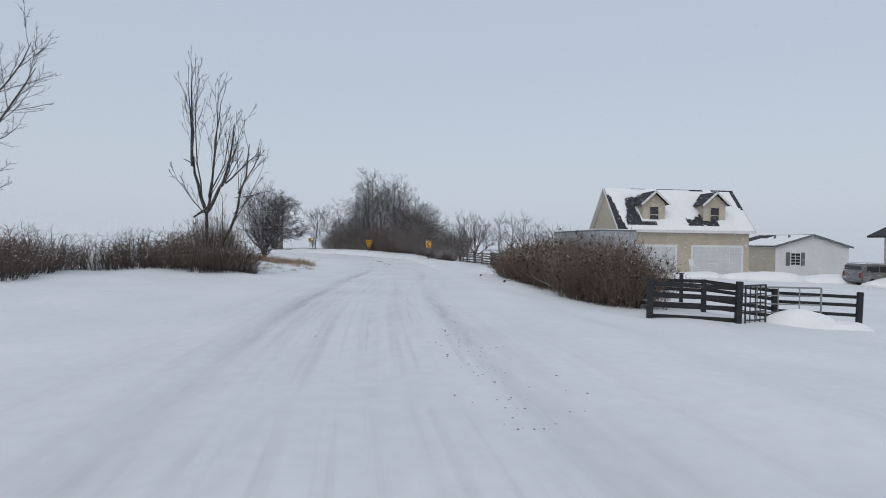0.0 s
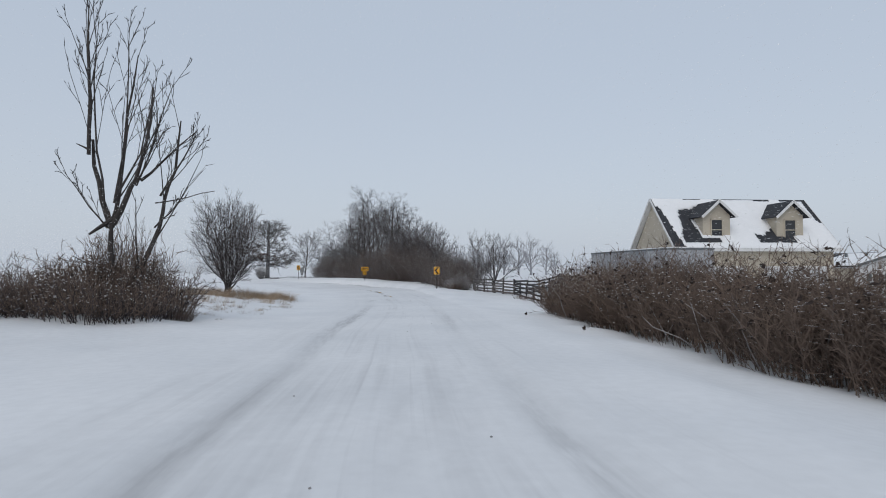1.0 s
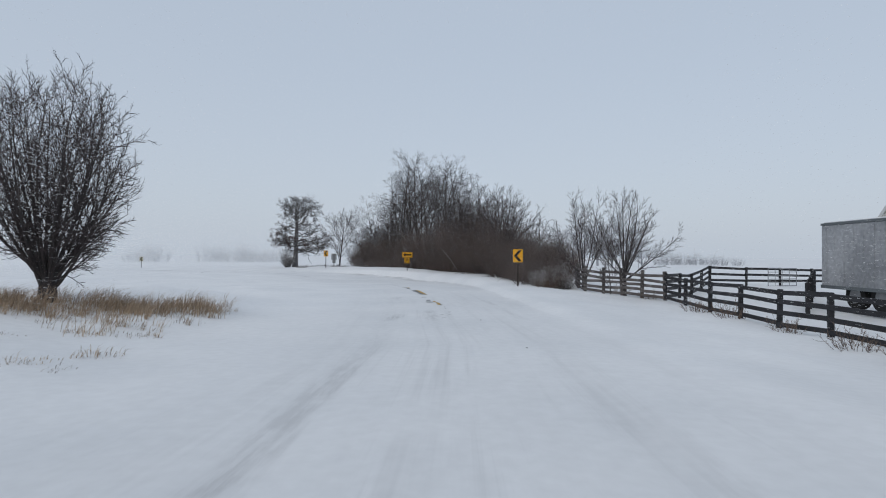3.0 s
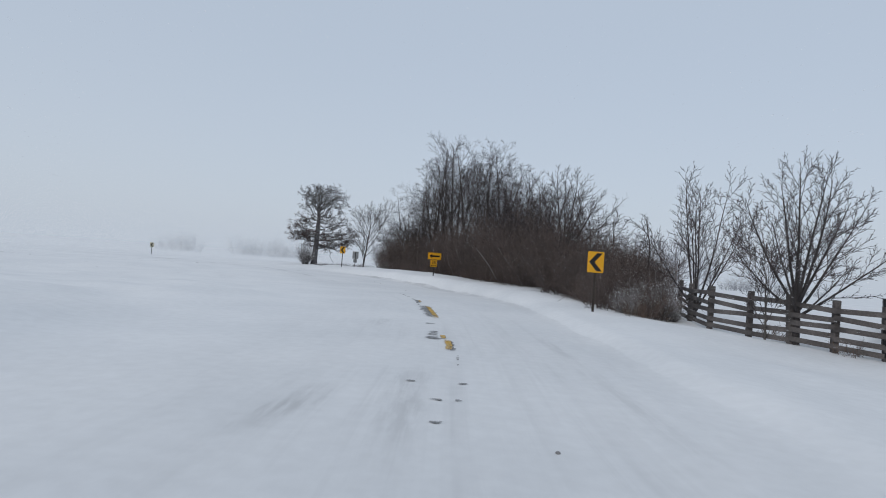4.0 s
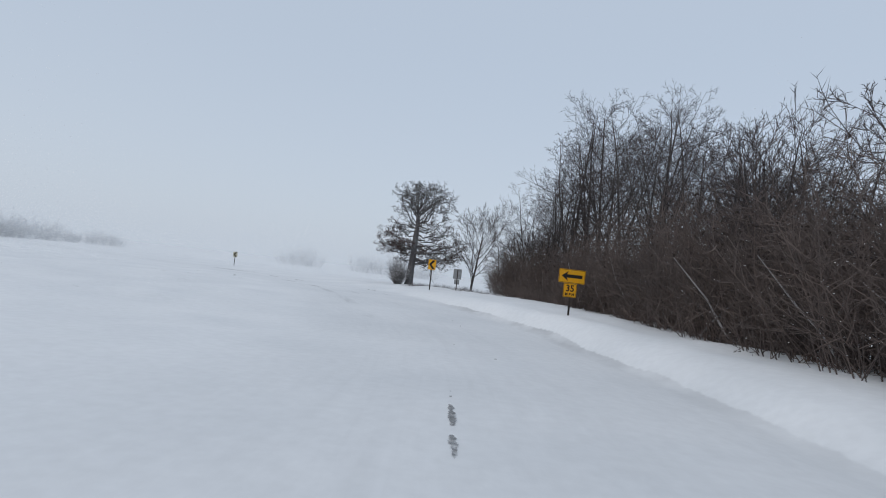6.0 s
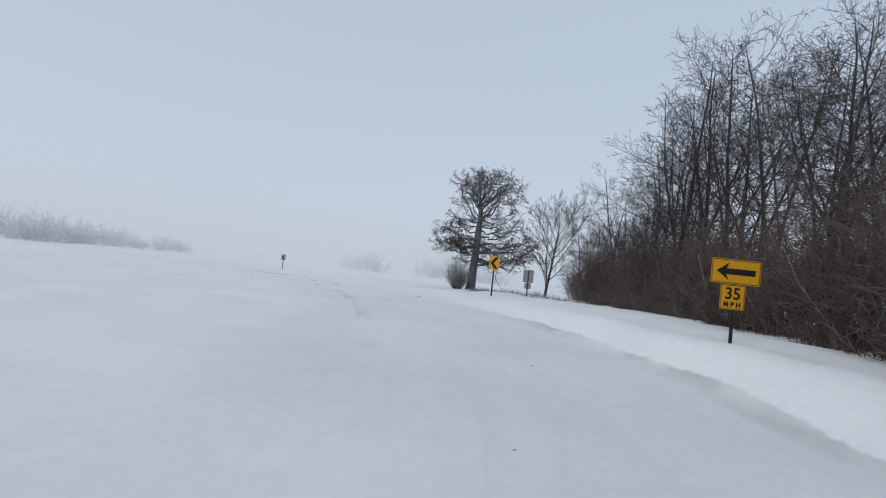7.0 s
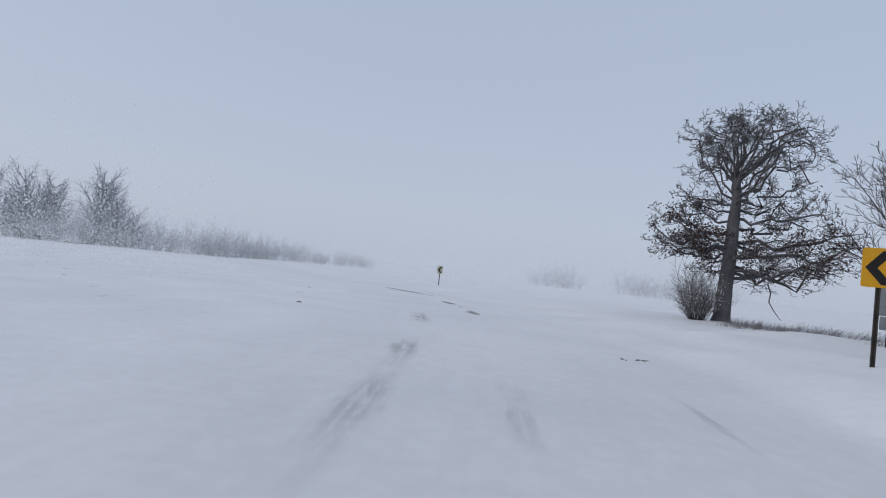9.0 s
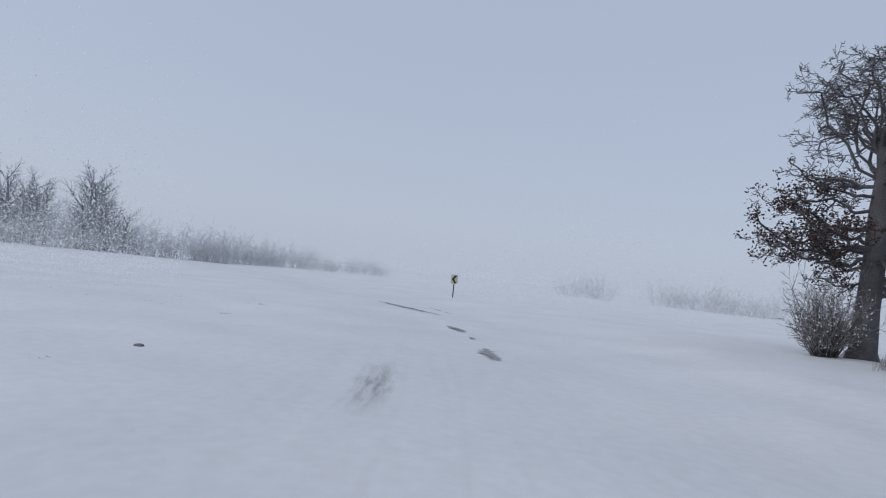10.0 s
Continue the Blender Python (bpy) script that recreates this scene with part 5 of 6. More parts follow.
# ---- fences ----
def board_fence(name, places, label, mat, rails=(0.22, 0.5, 0.78, 1.06), tall=1.2, group="", post=0.11, board=0.135, slack=1.0):
    """Square posts with boards nailed across them."""
    x0, y0 = places[0]
    t = thing(name, pose(x0, y0, height(x0, y0)), label, "fence", group)
    o = Vector((x0, y0, height(x0, y0)))
    rng = random.Random(len(places) * 7)
    pts = [Vector((x, y, height(x, y))) for x, y in places]
    for p in pts:
        bm = box(post, post, tall + 0.4, (0, 0, (tall - 0.4) / 2), 0.008)
        part("post", bm, t, "", pose(*(p - o), slack * rng.uniform(-1.5, 1.5), slack * rng.uniform(-1.5, 1.5), 0), mat)
    for a, b in zip(pts, pts[1:]):
        d = b - a
        flat = Vector((d.x, d.y, 0))
        side = Vector((flat.y, -flat.x, 0)).normalized() * (-post / 2 - 0.012)
        for r in rails:
            sag = slack * rng.uniform(-0.025, 0.025)
            va, vb = a - o + side + UP * (r + slack * rng.uniform(-0.02, 0.02)), b - o + side + UP * (r + sag)
            e = vb - va
            m = Matrix.Translation((va + vb) / 2) @ e.to_track_quat("X", "Z").to_matrix().to_4x4()
            part("board", box(e.length + 0.06, 0.024, board, (0, 0, 0), 0.004), t, "", m, mat)
    return t


def spaced(a, b, n):
    return [(a[0] + (b[0] - a[0]) * k / n, a[1] + (b[1] - a[1]) * k / n) for k in range(n + 1)]


FENCES = "board fences of the paddock"
board_fence("board_fence", spaced((7.7, 26.0), (6.0, 38.6), 6)[:-1] + spaced((6.0, 38.6), (5.1, 48.5), 5), "black four-board fence along the roadside, snow drifted below", FENCE, group=FENCES, rails=(0.12, 0.4, 0.68, 0.93), tall=1.0, board=0.115)
board_fence("board_fence", [(5.1, 48.5), (4.3, 48.95), (3.62, 49.5), (2.98, 50.3), (2.34, 51.35), (2.3, 53.4), (2.45, 55.6)], "weathered grey board fence with closely set boards, crooked posts", FENCE_OLD, group=FENCES, rails=(0.12, 0.33, 0.54, 0.74, 0.94), tall=1.16, post=0.13, board=0.115, slack=2.2)
board_fence("board_fence", spaced((5.1, 48.5), (10.2, 58.5), 4) , "black board fence running back across the paddock", FENCE, group=FENCES, rails=(0.15, 0.45, 0.75, 1.0), tall=1.1)
board_fence("board_fence", spaced((10.2, 58.5), (36.0, 74.0), 10), "black board fence along the far side of the paddock", FENCE, group=FENCES, rails=(0.3, 0.65, 1.0), tall=1.1)
board_fence("board_fence", spaced((9.2, 46.0), (15.5, 58.0), 5), "dark board fence beside the trailer", FENCE, group=FENCES, rails=(0.2, 0.5, 0.8, 1.05), tall=1.15)
# By the drive.
board_fence("board_fence", [(6.88, 12.27), (8.88, 12.0)], "black board fence panel beside the drive, half sunk in snow", FENCE, group="fences by the drive", rails=(0.06, 0.32, 0.58, 0.84), tall=1.0, post=0.13, board=0.115)
board_fence("board_fence", [(7.2, 14.2), (8.8, 13.7), (10.4, 13.2)], "black board fence behind the drive's fence panel", FENCE, group="fences by the drive", rails=(0.16, 0.38, 0.60, 0.82), tall=0.88, board=0.095)
board_fence("board_fence", [(10.4, 13.2), (11.85, 12.2)], "black board fence ending at a post in a drift", FENCE, group="fences by the drive", rails=(0.34, 0.56, 0.78), tall=0.9, board=0.08)
for x, y in ((8.6, 17.6), (9.7, 17.5)):
    t = thing("fence_post", pose(x, y, height(x, y)), "lone dark wooden post in the yard snow", "post", "posts in the yard")
    part("shaft", box(0.10, 0.10, 1.1, (0, 0, 0.4), 0.008), t, "", None, FENCE)
    part("cap", box(0.13, 0.13, 0.04, (0, 0, 0.97), 0.01), t, "", None, FENCE)


def tube_gate(x, y, turn, long, label, mat=DARK_TUBE, group="tube gates by the drive", sunk=0.1):
    """A farm gate of bent tube with cross bars."""
    t = thing("tube_gate", pose(x, y, height(x, y) - sunk, 0, 0, turn), label, "gate", group)
    fr = rod((0, 0, 0.1), (0, 0, 1.15), 0.022)
    rod((long, 0, 0.1), (long, 0, 1.15), 0.022, bm=fr)
    rod((0, 0, 1.15), (long, 0, 1.15), 0.022, bm=fr)
    rod((0, 0, 0.1), (long, 0, 0.1), 0.022, bm=fr)
    part("frame", fr, t, "", None, mat)
    for k in range(1, 5):
        zz = 0.1 + 0.21 * k
        part("bar", rod((0, 0, zz), (long, 0, zz), 0.017), t, "", None, mat)
    for f in (0.25, 0.5, 0.75):
        part("brace", rod((long * f, 0.01, 0.1), (long * f, 0.01, 1.15), 0.014), t, "", None, mat)
    return t


tube_gate(9.05, 12.0, 30, 0.8, "dark tubular farm gate standing open by a drift", sunk=0.25)
tube_gate(9.2, 12.75, -5, 2.0, "long galvanised tubular farm gate leaning against the fence", GALV, sunk=0.34)


tube_gate(14.3, 60.75, 31, 2.6, "pale galvanised farm gate in the far paddock fence", GALV, "")


# ---- garage house ----
RIDGE = Vector((14.70, 47.37, 6.6))
BACK = Vector((26.18, 48.59, 6.6))
UX = Vector((BACK.x - RIDGE.x, BACK.y - RIDGE.y, 0)).normalized()
LONG = 11.54
house_m = Matrix.Translation((RIDGE.x, RIDGE.y, 0)) @ Matrix.Rotation(math.atan2(UX.y, UX.x), 4, "Z")
GZ0, EAVE, TOP, HALF = -0.9, 3.05, 6.52, 3.3
house = thing("garage_house", house_m, "tan garage house with two dormers, snow on its dark roof", "house")
wall = box(LONG - 0.5, 0.12, EAVE - GZ0, (LONG / 2, -HALF + 0.36, (EAVE + GZ0) / 2))
box(LONG - 0.5, 0.12, EAVE - GZ0, (LONG / 2, HALF - 0.36, (EAVE + GZ0) / 2), bm=wall)
for x in (0.31, LONG - 0.31):
    pts = [(-HALF + 0.3, GZ0), (HALF - 0.3, GZ0), (HALF - 0.3, EAVE + 0.2), (0, TOP - 0.12), (-HALF + 0.3, EAVE + 0.2)]
    prism(pts, 0.12, wall, Matrix.Translation((x + (0.06 if x < 1 else 0.0), 0, 0)) @ Matrix.Rotation(radians(90), 4, "Z"))
shell = part("wall", wall, house, "", None, SIDING)


def clap(parent, width, m, tall=0.12):
    """One lapped board, thicker at its lower edge."""
    bm = bmesh.new()
    h = width / 2
    v = [bm.verts.new(c) for c in ((-h, 0, 0), (h, 0, 0), (h, 0, tall), (-h, 0, tall), (-h, -0.022, 0), (h, -0.022, 0), (h, -0.006, tall), (-h, -0.006, tall))]
    for f in ((4, 5, 6, 7), (0, 1, 5, 4), (3, 7, 6, 2), (0, 4, 7, 3), (1, 2, 6, 5)):
        bm.faces.new([v[k] for k in f])
    bmesh.ops.recalc_face_normals(bm, faces=bm.faces)
    return part("siding_board", bm, parent, "", m, SIDING)


zz = EAVE - 1.9
while zz < TOP - 0.5:
    half = HALF - 0.34 if zz < EAVE else (HALF - 0.34) * (TOP - 0.15 - zz) / (TOP - 0.15 - EAVE)
    clap(shell, 2 * half, Matrix.Translation((0.245, 0, zz)) @ Matrix.Rotation(radians(-90), 4, "Z"))
    zz += 0.12
zz = GZ0 + 0.3
while zz < EAVE - 0.2:
    clap(shell, LONG - 0.5, Matrix.Translation((LONG / 2, -HALF + 0.295, zz)))
    zz += 0.12

slope = math.atan2(TOP - EAVE, HALF)
run = math.hypot(TOP - EAVE, HALF) + 0.30
for sgn, nm in ((-1, "front"), (1, "rear")):
    m = Matrix.Translation((LONG / 2, 0, TOP)) @ Matrix.Rotation(sgn * (-slope), 4, "X")
    part("roof_slope", box(LONG + 0.08, run, 0.14, (0, sgn * run / 2, 0.02), 0.01), house, "dark shingles", m, SHINGLE)
for x in (-0.07, LONG + 0.07):
    for sgn in (-1, 1):
        m = Matrix.Translation((x, 0, TOP)) @ Matrix.Rotation(sgn * (-slope), 4, "X")
        part("barge_board", box(0.05, run + 0.06, 0.15, (0, sgn * (run + 0.03) / 2, 0.015), 0.005), house, "white board along the gable", m, TRIM)
for x in (0.11, LONG - 0.11):
    for sgn in (-1, 1):
        m = Matrix.Translation((x, 0, TOP)) @ Matrix.Rotation(sgn * (-slope), 4, "X")
        part("rake_soffit", box(0.30, run, 0.02, (0, sgn * run / 2, -0.068)), house, "white boards under the roof edge", m, TRIM)
part("eave_board", box(LONG + 0.1, 0.05, 0.2, (LONG / 2, -HALF - 0.24, EAVE - 0.22), 0.005), house, "white board along the eave", None, TRIM)
part("soffit", box(LONG, 0.5, 0.04, (LONG / 2, -HALF + 0.02, EAVE - 0.27)), house, "white boards under the eave", None, TRIM)


def snow_sheet(parent, m, w, h, cell, keep, thick, seed):
    """Snow lying on a slope, with bare places where keep() says so."""
    nx_, ny_ = int(w / cell), int(h / cell)
    on = [[keep((i + 0.5) * cell, (j + 0.5) * cell) for i in range(nx_)] for j in range(ny_)]
    V, F, seen = [], [], {}

    def v(i, j, top):
        if (i, j, top) not in seen:
            a = i * cell + (0.35 * cell * noise.noise((i * 0.7, j * 0.7, seed)) if 0 < i < nx_ else 0)
            b = j * cell + (0.35 * cell * noise.noise((i * 0.7, j * 0.7, seed + 9)) if 0 < j < ny_ else 0)
            rim = not all(0 <= jj < ny_ and 0 <= ii < nx_ and on[jj][ii] for ii in (i - 1, i) for jj in (j - 1, j))
            seen[i, j, top] = len(V)
            V.append((a, -b, (thick * (0.35 if rim else 1.0) * (1 + 0.4 * noise.noise((i * 0.3, j * 0.3, seed + 4))) if top else 0.0)))
        return seen[i, j, top]

    for j in range(ny_):
        for i in range(nx_):
            if on[j][i]:
                F.append((v(i, j, 1), v(i, j + 1, 1), v(i + 1, j + 1, 1), v(i + 1, j, 1)))
                for di, dj, a, b in ((-1, 0, (i, j), (i, j + 1)), (1, 0, (i + 1, j + 1), (i + 1, j)), (0, -1, (i + 1, j), (i, j)), (0, 1, (i, j + 1), (i + 1, j + 1))):
                    ii, jj = i + di, j + dj
                    if not (0 <= ii < nx_ and 0 <= jj < ny_ and on[jj][ii]):
                        F.append((v(*a, 1), v(*a, 0), v(*b, 0), v(*b, 1)))
    return part("roof_snow", mesh_of("roof_snow", V, F, SNOW_CAP, True), parent, "wind-crusted snow on the roof", m)


def front_keep(x, b):
    n = 0.3 * noise.noise((x * 0.9, b * 0.9, 3.0)) + 0.22 * noise.noise((x * 3, b * 3, 8.0))
    left = max(0.95, 1.6 - 0.22 * max(0.0, b - 1.0)) + 0.5 * n
    if left < x < 3.4 and b > 1.4 - 0.3 * (x - 1.2) + n and b < 4.5:
        return x > 2.05 + 0.1 * (b - 2.2) + 0.3 * n and 2.2 < b < 4.1
    if 5.9 + n < x < 8.7 and 3.35 + 0.4 * math.sin(2.2 * (x - 5.8)) + 0.6 * n < b < 4.5 + 0.4 * n:
        return False
    if 0.15 < b < 2.5 and x > 11.42 - 0.10 * math.sin(math.pi * b / 2.5) - 0.12 + 0.3 * n:
        return False
    if x < 0.10 + 0.13 * b + 0.25 * n and b > 0.9:
        return False
    if b < 0.05 + 0.022 * max(0.0, x - 2.5) + 0.25 * max(0, n) and x > 2.0 and noise.noise((x * 0.6, 4.0, 1.0)) > -0.25:
        return False
    return True


snow_sheet(house, Matrix.Translation((0, 0, TOP)) @ Matrix.Rotation(slope, 4, "X") @ Matrix.Translation((0, 0, 0.095)), LONG + 0.07, run - 0.02, 0.11, front_keep, 0.05, 5)
snow_sheet(house, Matrix.Translation((LONG, 0, TOP)) @ Matrix.Rotation(-slope, 4, "X") @ Matrix.Rotation(radians(180), 4, "Z") @ Matrix.Translation((0, 0, 0.095)), LONG, run - 0.02, 0.28, lambda x, b: True, 0.05, 6)


def dormer(x):
    """A gabled dormer with its window, set in the front slope."""
    d = part("dormer", None or box(1.9, 2.6, 1.75, (0, 1.3, 0.875)), house, "small gabled dormer", Matrix.Translation((x, -2.75, 3.42)), SIDING)
    gable = prism([(-0.95, 1.75), (0.95, 1.75), (0, 2.62)], 2.6, None, Matrix.Translation((0, 2.6, 0)))
    part("gable", gable, d, "", None, SIDING)
    rl = math.hypot(1.25, 1.1)
    ang = math.atan2(1.12, 1.25)
    for sgn in (-1, 1):
        m = Matrix.Translation((0, 0, 2.72)) @ Matrix.Rotation(sgn * ang, 4, "Y")
        part("roof_slope", box(rl, 3.1, 0.07, (sgn * rl / 2, 1.15, 0.0), 0.006), d, "dark shingles", m, SHINGLE)
        part("barge_board", box(rl + 0.02, 0.04, 0.16, (sgn * rl / 2, -0.43, -0.03), 0.004), d, "white board along the gable", m, TRIM)
    m = Matrix.Translation((0, 0, 2.72)) @ Matrix.Rotation(ang, 4, "Y") @ Matrix.Translation((0.04, -0.3, 0.036))
    snow_sheet(d, Matrix.Translation((0, 0, 2.72)) @ Matrix.Rotation(ang, 4, "Y") @ Matrix.Translation((0.25, 2.6, 0.036)), rl - 0.27, 2.9, 0.15, lambda a, b: b < 2.2 + 0.3 * noise.noise((a, b, x)), 0.04, 12)
    fr = box(0.86, 0.06, 0.07, (0, -0.03, 1.46), 0.005)
    box(0.86, 0.06, 0.07, (0, -0.03, 0.10), 0.005, fr)
    box(0.07, 0.06, 1.43, (-0.395, -0.03, 0.78), 0.005, fr)
    box(0.07, 0.06, 1.43, (0.395, -0.03, 0.78), 0.005, fr)
    box(0.72, 0.05, 0.05, (0, -0.035, 0.78), 0.004, fr)
    part("window_frame", fr, d, "tan sash frame", None, SIDING)
    part("pane", box(0.72, 0.012, 0.64, (0, -0.012, 1.12)), d, "dark glass", None, GLASS)
    part("pane", box(0.72, 0.012, 0.60, (0, -0.012, 0.44)), d, "dark glass", None, GLASS)
    part("sill_snow", box(1.7, 0.16, 0.10, (0.0, -0.10, 0.02), 0.03), d, "snow along the sill", None, SNOW_CAP)
    return d


dormer(3.25)
dormer(8.45)


def garage_door(x, w, tall):
    d = part("garage_door", box(w + 0.3, 0.05, tall + 0.15, (0, 0.03, tall / 2 + 0.075)), house, "white sectional garage door", Matrix.Translation((x, -HALF + 0.235, GZ0 + 0.05)), TRIM)
    rows, cols = 4, max(2, int(w / 1.0))
    for j in range(rows):
        for i in range(cols):
            part("door_panel", box(w / cols - 0.06, 0.03, tall / rows - 0.05, (-w / 2 + (i + 0.5) * w / cols, -0.008, (j + 0.5) * tall / rows), 0.012), d, "", None, DOOR_WHITE)
    return d


garage_door(8.6, 4.2, 2.45)
garage_door(3.05, 3.9, 2.45)
part("wall_lamp", box(0.2, 0.2, 0.14, (0, -0.1, 0), 0.03), house, "small flood lamp", Matrix.Translation((10.95, -HALF + 0.24, 1.75)), TRIM)

# A drift and a garden chair before the doors.
def drift(x, y, w, d, h, turn, label):
    bm = bmesh.new()
    bmesh.ops.create_uvsphere(bm, u_segments=32, v_segments=16, radius=1)
    for v in bm.verts:
        f = 1 + 0.18 * noise.noise(v.co * 1.7 + Vector((x, y, 0)))
        v.co = Vector((v.co.x * w * f, v.co.y * d * f, v.co.z * h * f))
    me = bpy.data.meshes.new("snow_drift")
    bm.to_mesh(me)
    bm.free()
    me.materials.append(SNOW_CAP)
    me.polygons.foreach_set("use_smooth", [True] * len(me.polygons))
    ob = new("snow_drift", me)
    ob.matrix_basis = pose(x, y, height(x, y) - 0.08, 0, 0, turn)
    return tagged(ob, label, "snow drift", "snow drifts in the yard")


drift(24.8, 40.6, 3.4, 1.4, 0.75, 8, "long heap of ploughed snow before the garage")
drift(31.0, 42.0, 4.5, 1.5, 0.7, 5, "long heap of ploughed snow before the white building")
drift(20.5, 41.6, 2.2, 1.2, 0.5, 0, "low snow drift before the garage door")
drift(33.2, 38.2, 2.6, 1.2, 0.75, -15, "snow drift heaped beside the parked van")
drift(10.55, 12.35, 0.85, 0.45, 0.52, -25, "smooth snow drift against the fence by the drive")
drift(11.3, 12.2, 0.8, 0.5, 0.26, -10, "smooth snow drift burying the gate's foot")

chair = thing("garden_chair", pose(20.6, 42.6, height(20.6, 42.6) + 0.25, 0, 0, 25), "white garden chair standing in yard snow", "chair")
part("seat", box(0.55, 0.5, 0.05, (0, 0, 0.42), 0.02), chair, "", None, TRIM)
part("backrest", box(0.52, 0.05, 0.6, (0, 0.27, 0.75), 0.02, turn=Euler((radians(-12), 0, 0)).to_matrix().to_4x4()), chair, "", None, TRIM)
for sx in (-0.23, 0.23):
    for sy in (-0.2, 0.2):
        part("leg", rod((sx, sy, -0.35), (sx, sy, 0.42), 0.022), chair, "", None, TRIM)

# ---- white outbuilding ----
cabin_m = pose(35.1, 51.4, 0)
cz = -0.95
cabin = thing("white_building", cabin_m, "long low white building with shuttered window, snow on its roof", "house")
wl_ = box(6.7, 0.14, 2.65, (0, 0.07, cz + 1.325))
for sx in (-1, 1):
    box(0.14, 8.86, 2.65, (sx * 3.28, 4.57, cz + 1.325), bm=wl_)
box(6.4, 0.14, 2.65, (0, 8.95, cz + 1.325), bm=wl_)
prism([(-3.35, cz + 2.65), (3.35, cz + 2.65), (0, cz + 3.72)], 0.14, wl_, Matrix.Translation((0, 0.14, 0)))
wall_c = part("wall", wl_, cabin, "", None, WHITE_SIDING)
ang = math.atan2(1.1, 3.5)
rl = math.hypot(1.1, 3.6)
for sgn in (-1, 1):
    m = Matrix.Translation((0, 0, cz + 3.76)) @ Matrix.Rotation(sgn * ang, 4, "Y")
    part("roof_slope", box(rl, 9.5, 0.1, (sgn * rl / 2, 4.5, 0.03), 0.008), cabin, "dark shingles", m, SHINGLE)
    part("barge_board", box(rl, 0.05, 0.16, (sgn * rl / 2, -0.28, 0.0), 0.004), cabin, "grey board along the gable", m, SHUTTER)
for k in range(12):
    clap(wall_c, 8.9, Matrix.Translation((-3.352, 4.5, cz + 0.12 + 0.2 * k)) @ Matrix.Rotation(radians(-90), 4, "Z"), 0.2)
snow_sheet(cabin, Matrix.Translation((-rl * math.cos(ang), 6.4, cz + 3.76 - rl * math.sin(ang))) @ Matrix.Rotation(-ang, 4, "Y") @ Matrix.Translation((0.0, 0, 0.085)), rl - 0.2, 6.6, 0.22,
           lambda a, b: not (b < 1.2 and a > 2.2 + 0.6 * noise.noise((a, b, 2))), 0.07, 8)
for zz in np.arange(cz + 0.25, cz + 2.6, 0.2):
    clap_m = Matrix.Translation((0, -0.004, float(zz)))
    ob = clap(wall_c, 6.68, clap_m, 0.2)
    ob.data.materials[0] = WHITE_SIDING
win = part("window", box(0.95, 0.06, 1.2, (0, 0, 0), 0.006), cabin, "white sash window", Matrix.Translation((-1.55, -0.05, cz + 1.5)), TRIM)
for i in range(2):
    for j in range(4):
        part("pane", box(0.38, 0.02, 0.23, (-0.21 + 0.42 * i, -0.026, -0.42 + 0.28 * j)), win, "dark glass", None, GLASS)
for sx in (-0.68, 0.68):
    sh = part("shutter", box(0.36, 0.05, 1.25, (0, 0, 0), 0.006), cabin, "grey louvred shutter", Matrix.Translation((-1.55 + sx, -0.05, cz + 1.5)), SHUTTER)
    for j in range(9):
        part("slat", box(0.28, 0.03, 0.09, (0, -0.02, -0.5 + 0.125 * j), turn=Euler((radians(25), 0, 0)).to_matrix().to_4x4()), sh, "", None, SHUTTER)
for x, y in ((-1.5, 3.5), (-1.2, 1.6)):
    part("roof_vent", rod((x, y, cz + 3.2), (x, y, cz + 3.75), 0.11), cabin, "small dark roof vent", None, SHUTTER)

# The corner of the farmhouse at the edge of the yard.
fh = thing("farmhouse", pose(34.2, 33.6, 0), "tan house with a dark overhanging roof at the yard's edge", "house")
fb = box(8.0, 0.2, 4.0, (4.0, 0.1, 0.7))
box(0.2, 7.6, 4.0, (0.1, 4.0, 0.7), bm=fb)
box(0.2, 7.6, 4.0, (7.9, 4.0, 0.7), bm=fb)
box(7.6, 0.2, 4.0, (4.0, 7.9, 0.7), bm=fb)
part("wall", fb, fh, "", None, SIDING)
for sgn, px in ((-1, 1), (1, 1)):
    m = Matrix.Translation((4.0, 4.0, 4.9)) @ Matrix.Rotation(sgn * 0.46, 4, "Y")
    part("roof_slope", box(5.3, 9.2, 0.16, (sgn * 2.62, 0, 0), 0.01), fh, "dark shingles", m, SHINGLE)
prism_g = prism([(0.0, 2.7), (8.0, 2.7), (4.0, 4.75)], 0.15, None, Matrix.Translation((0, 0.16, 0)))
part("gable", prism_g, fh, "", None, SIDING)
part("corner_board", box(0.14, 0.14, 4.0, (-0.02, -0.02, 0.7), 0.006), fh, "white corner board", None, TRIM)

# ---- box trailer ----
tr = thing("box_trailer", pose(10.55, 47.75, 0, 0, 0, -84.5), "long grey box trailer with streaked side standing behind the fence", "trailer")
L, W, B, T = 11.5, 2.5, 0.33, 2.69
part("body", box(L, W, T - B - 0.12, (L / 2, W / 2, (T + B) / 2), 0.02), tr, "", None, TRAILER)
part("top_rail", box(L + 0.04, W + 0.05, 0.09, (L / 2, W / 2, T - 0.02), 0.01), tr, "dark top rail", None, SHUTTER)
part("bottom_rail", box(L + 0.04, W + 0.05, 0.12, (L / 2, W / 2, B + 0.03), 0.01), tr, "dark bottom rail", None, SHUTTER)
for k in range(24):
    part("side_rib", box(0.05, 0.012, T - B - 0.2, (0.25 + k * (L - 0.5) / 23, -0.008, (T + B) / 2), 0.005), tr, "", None, TRAILER)
part("roof_snow", box(L - 0.1, W - 0.1, 0.06, (L / 2, W / 2, T + 0.05), 0.02), tr, "thin snow on the roof", None, SNOW_CAP)
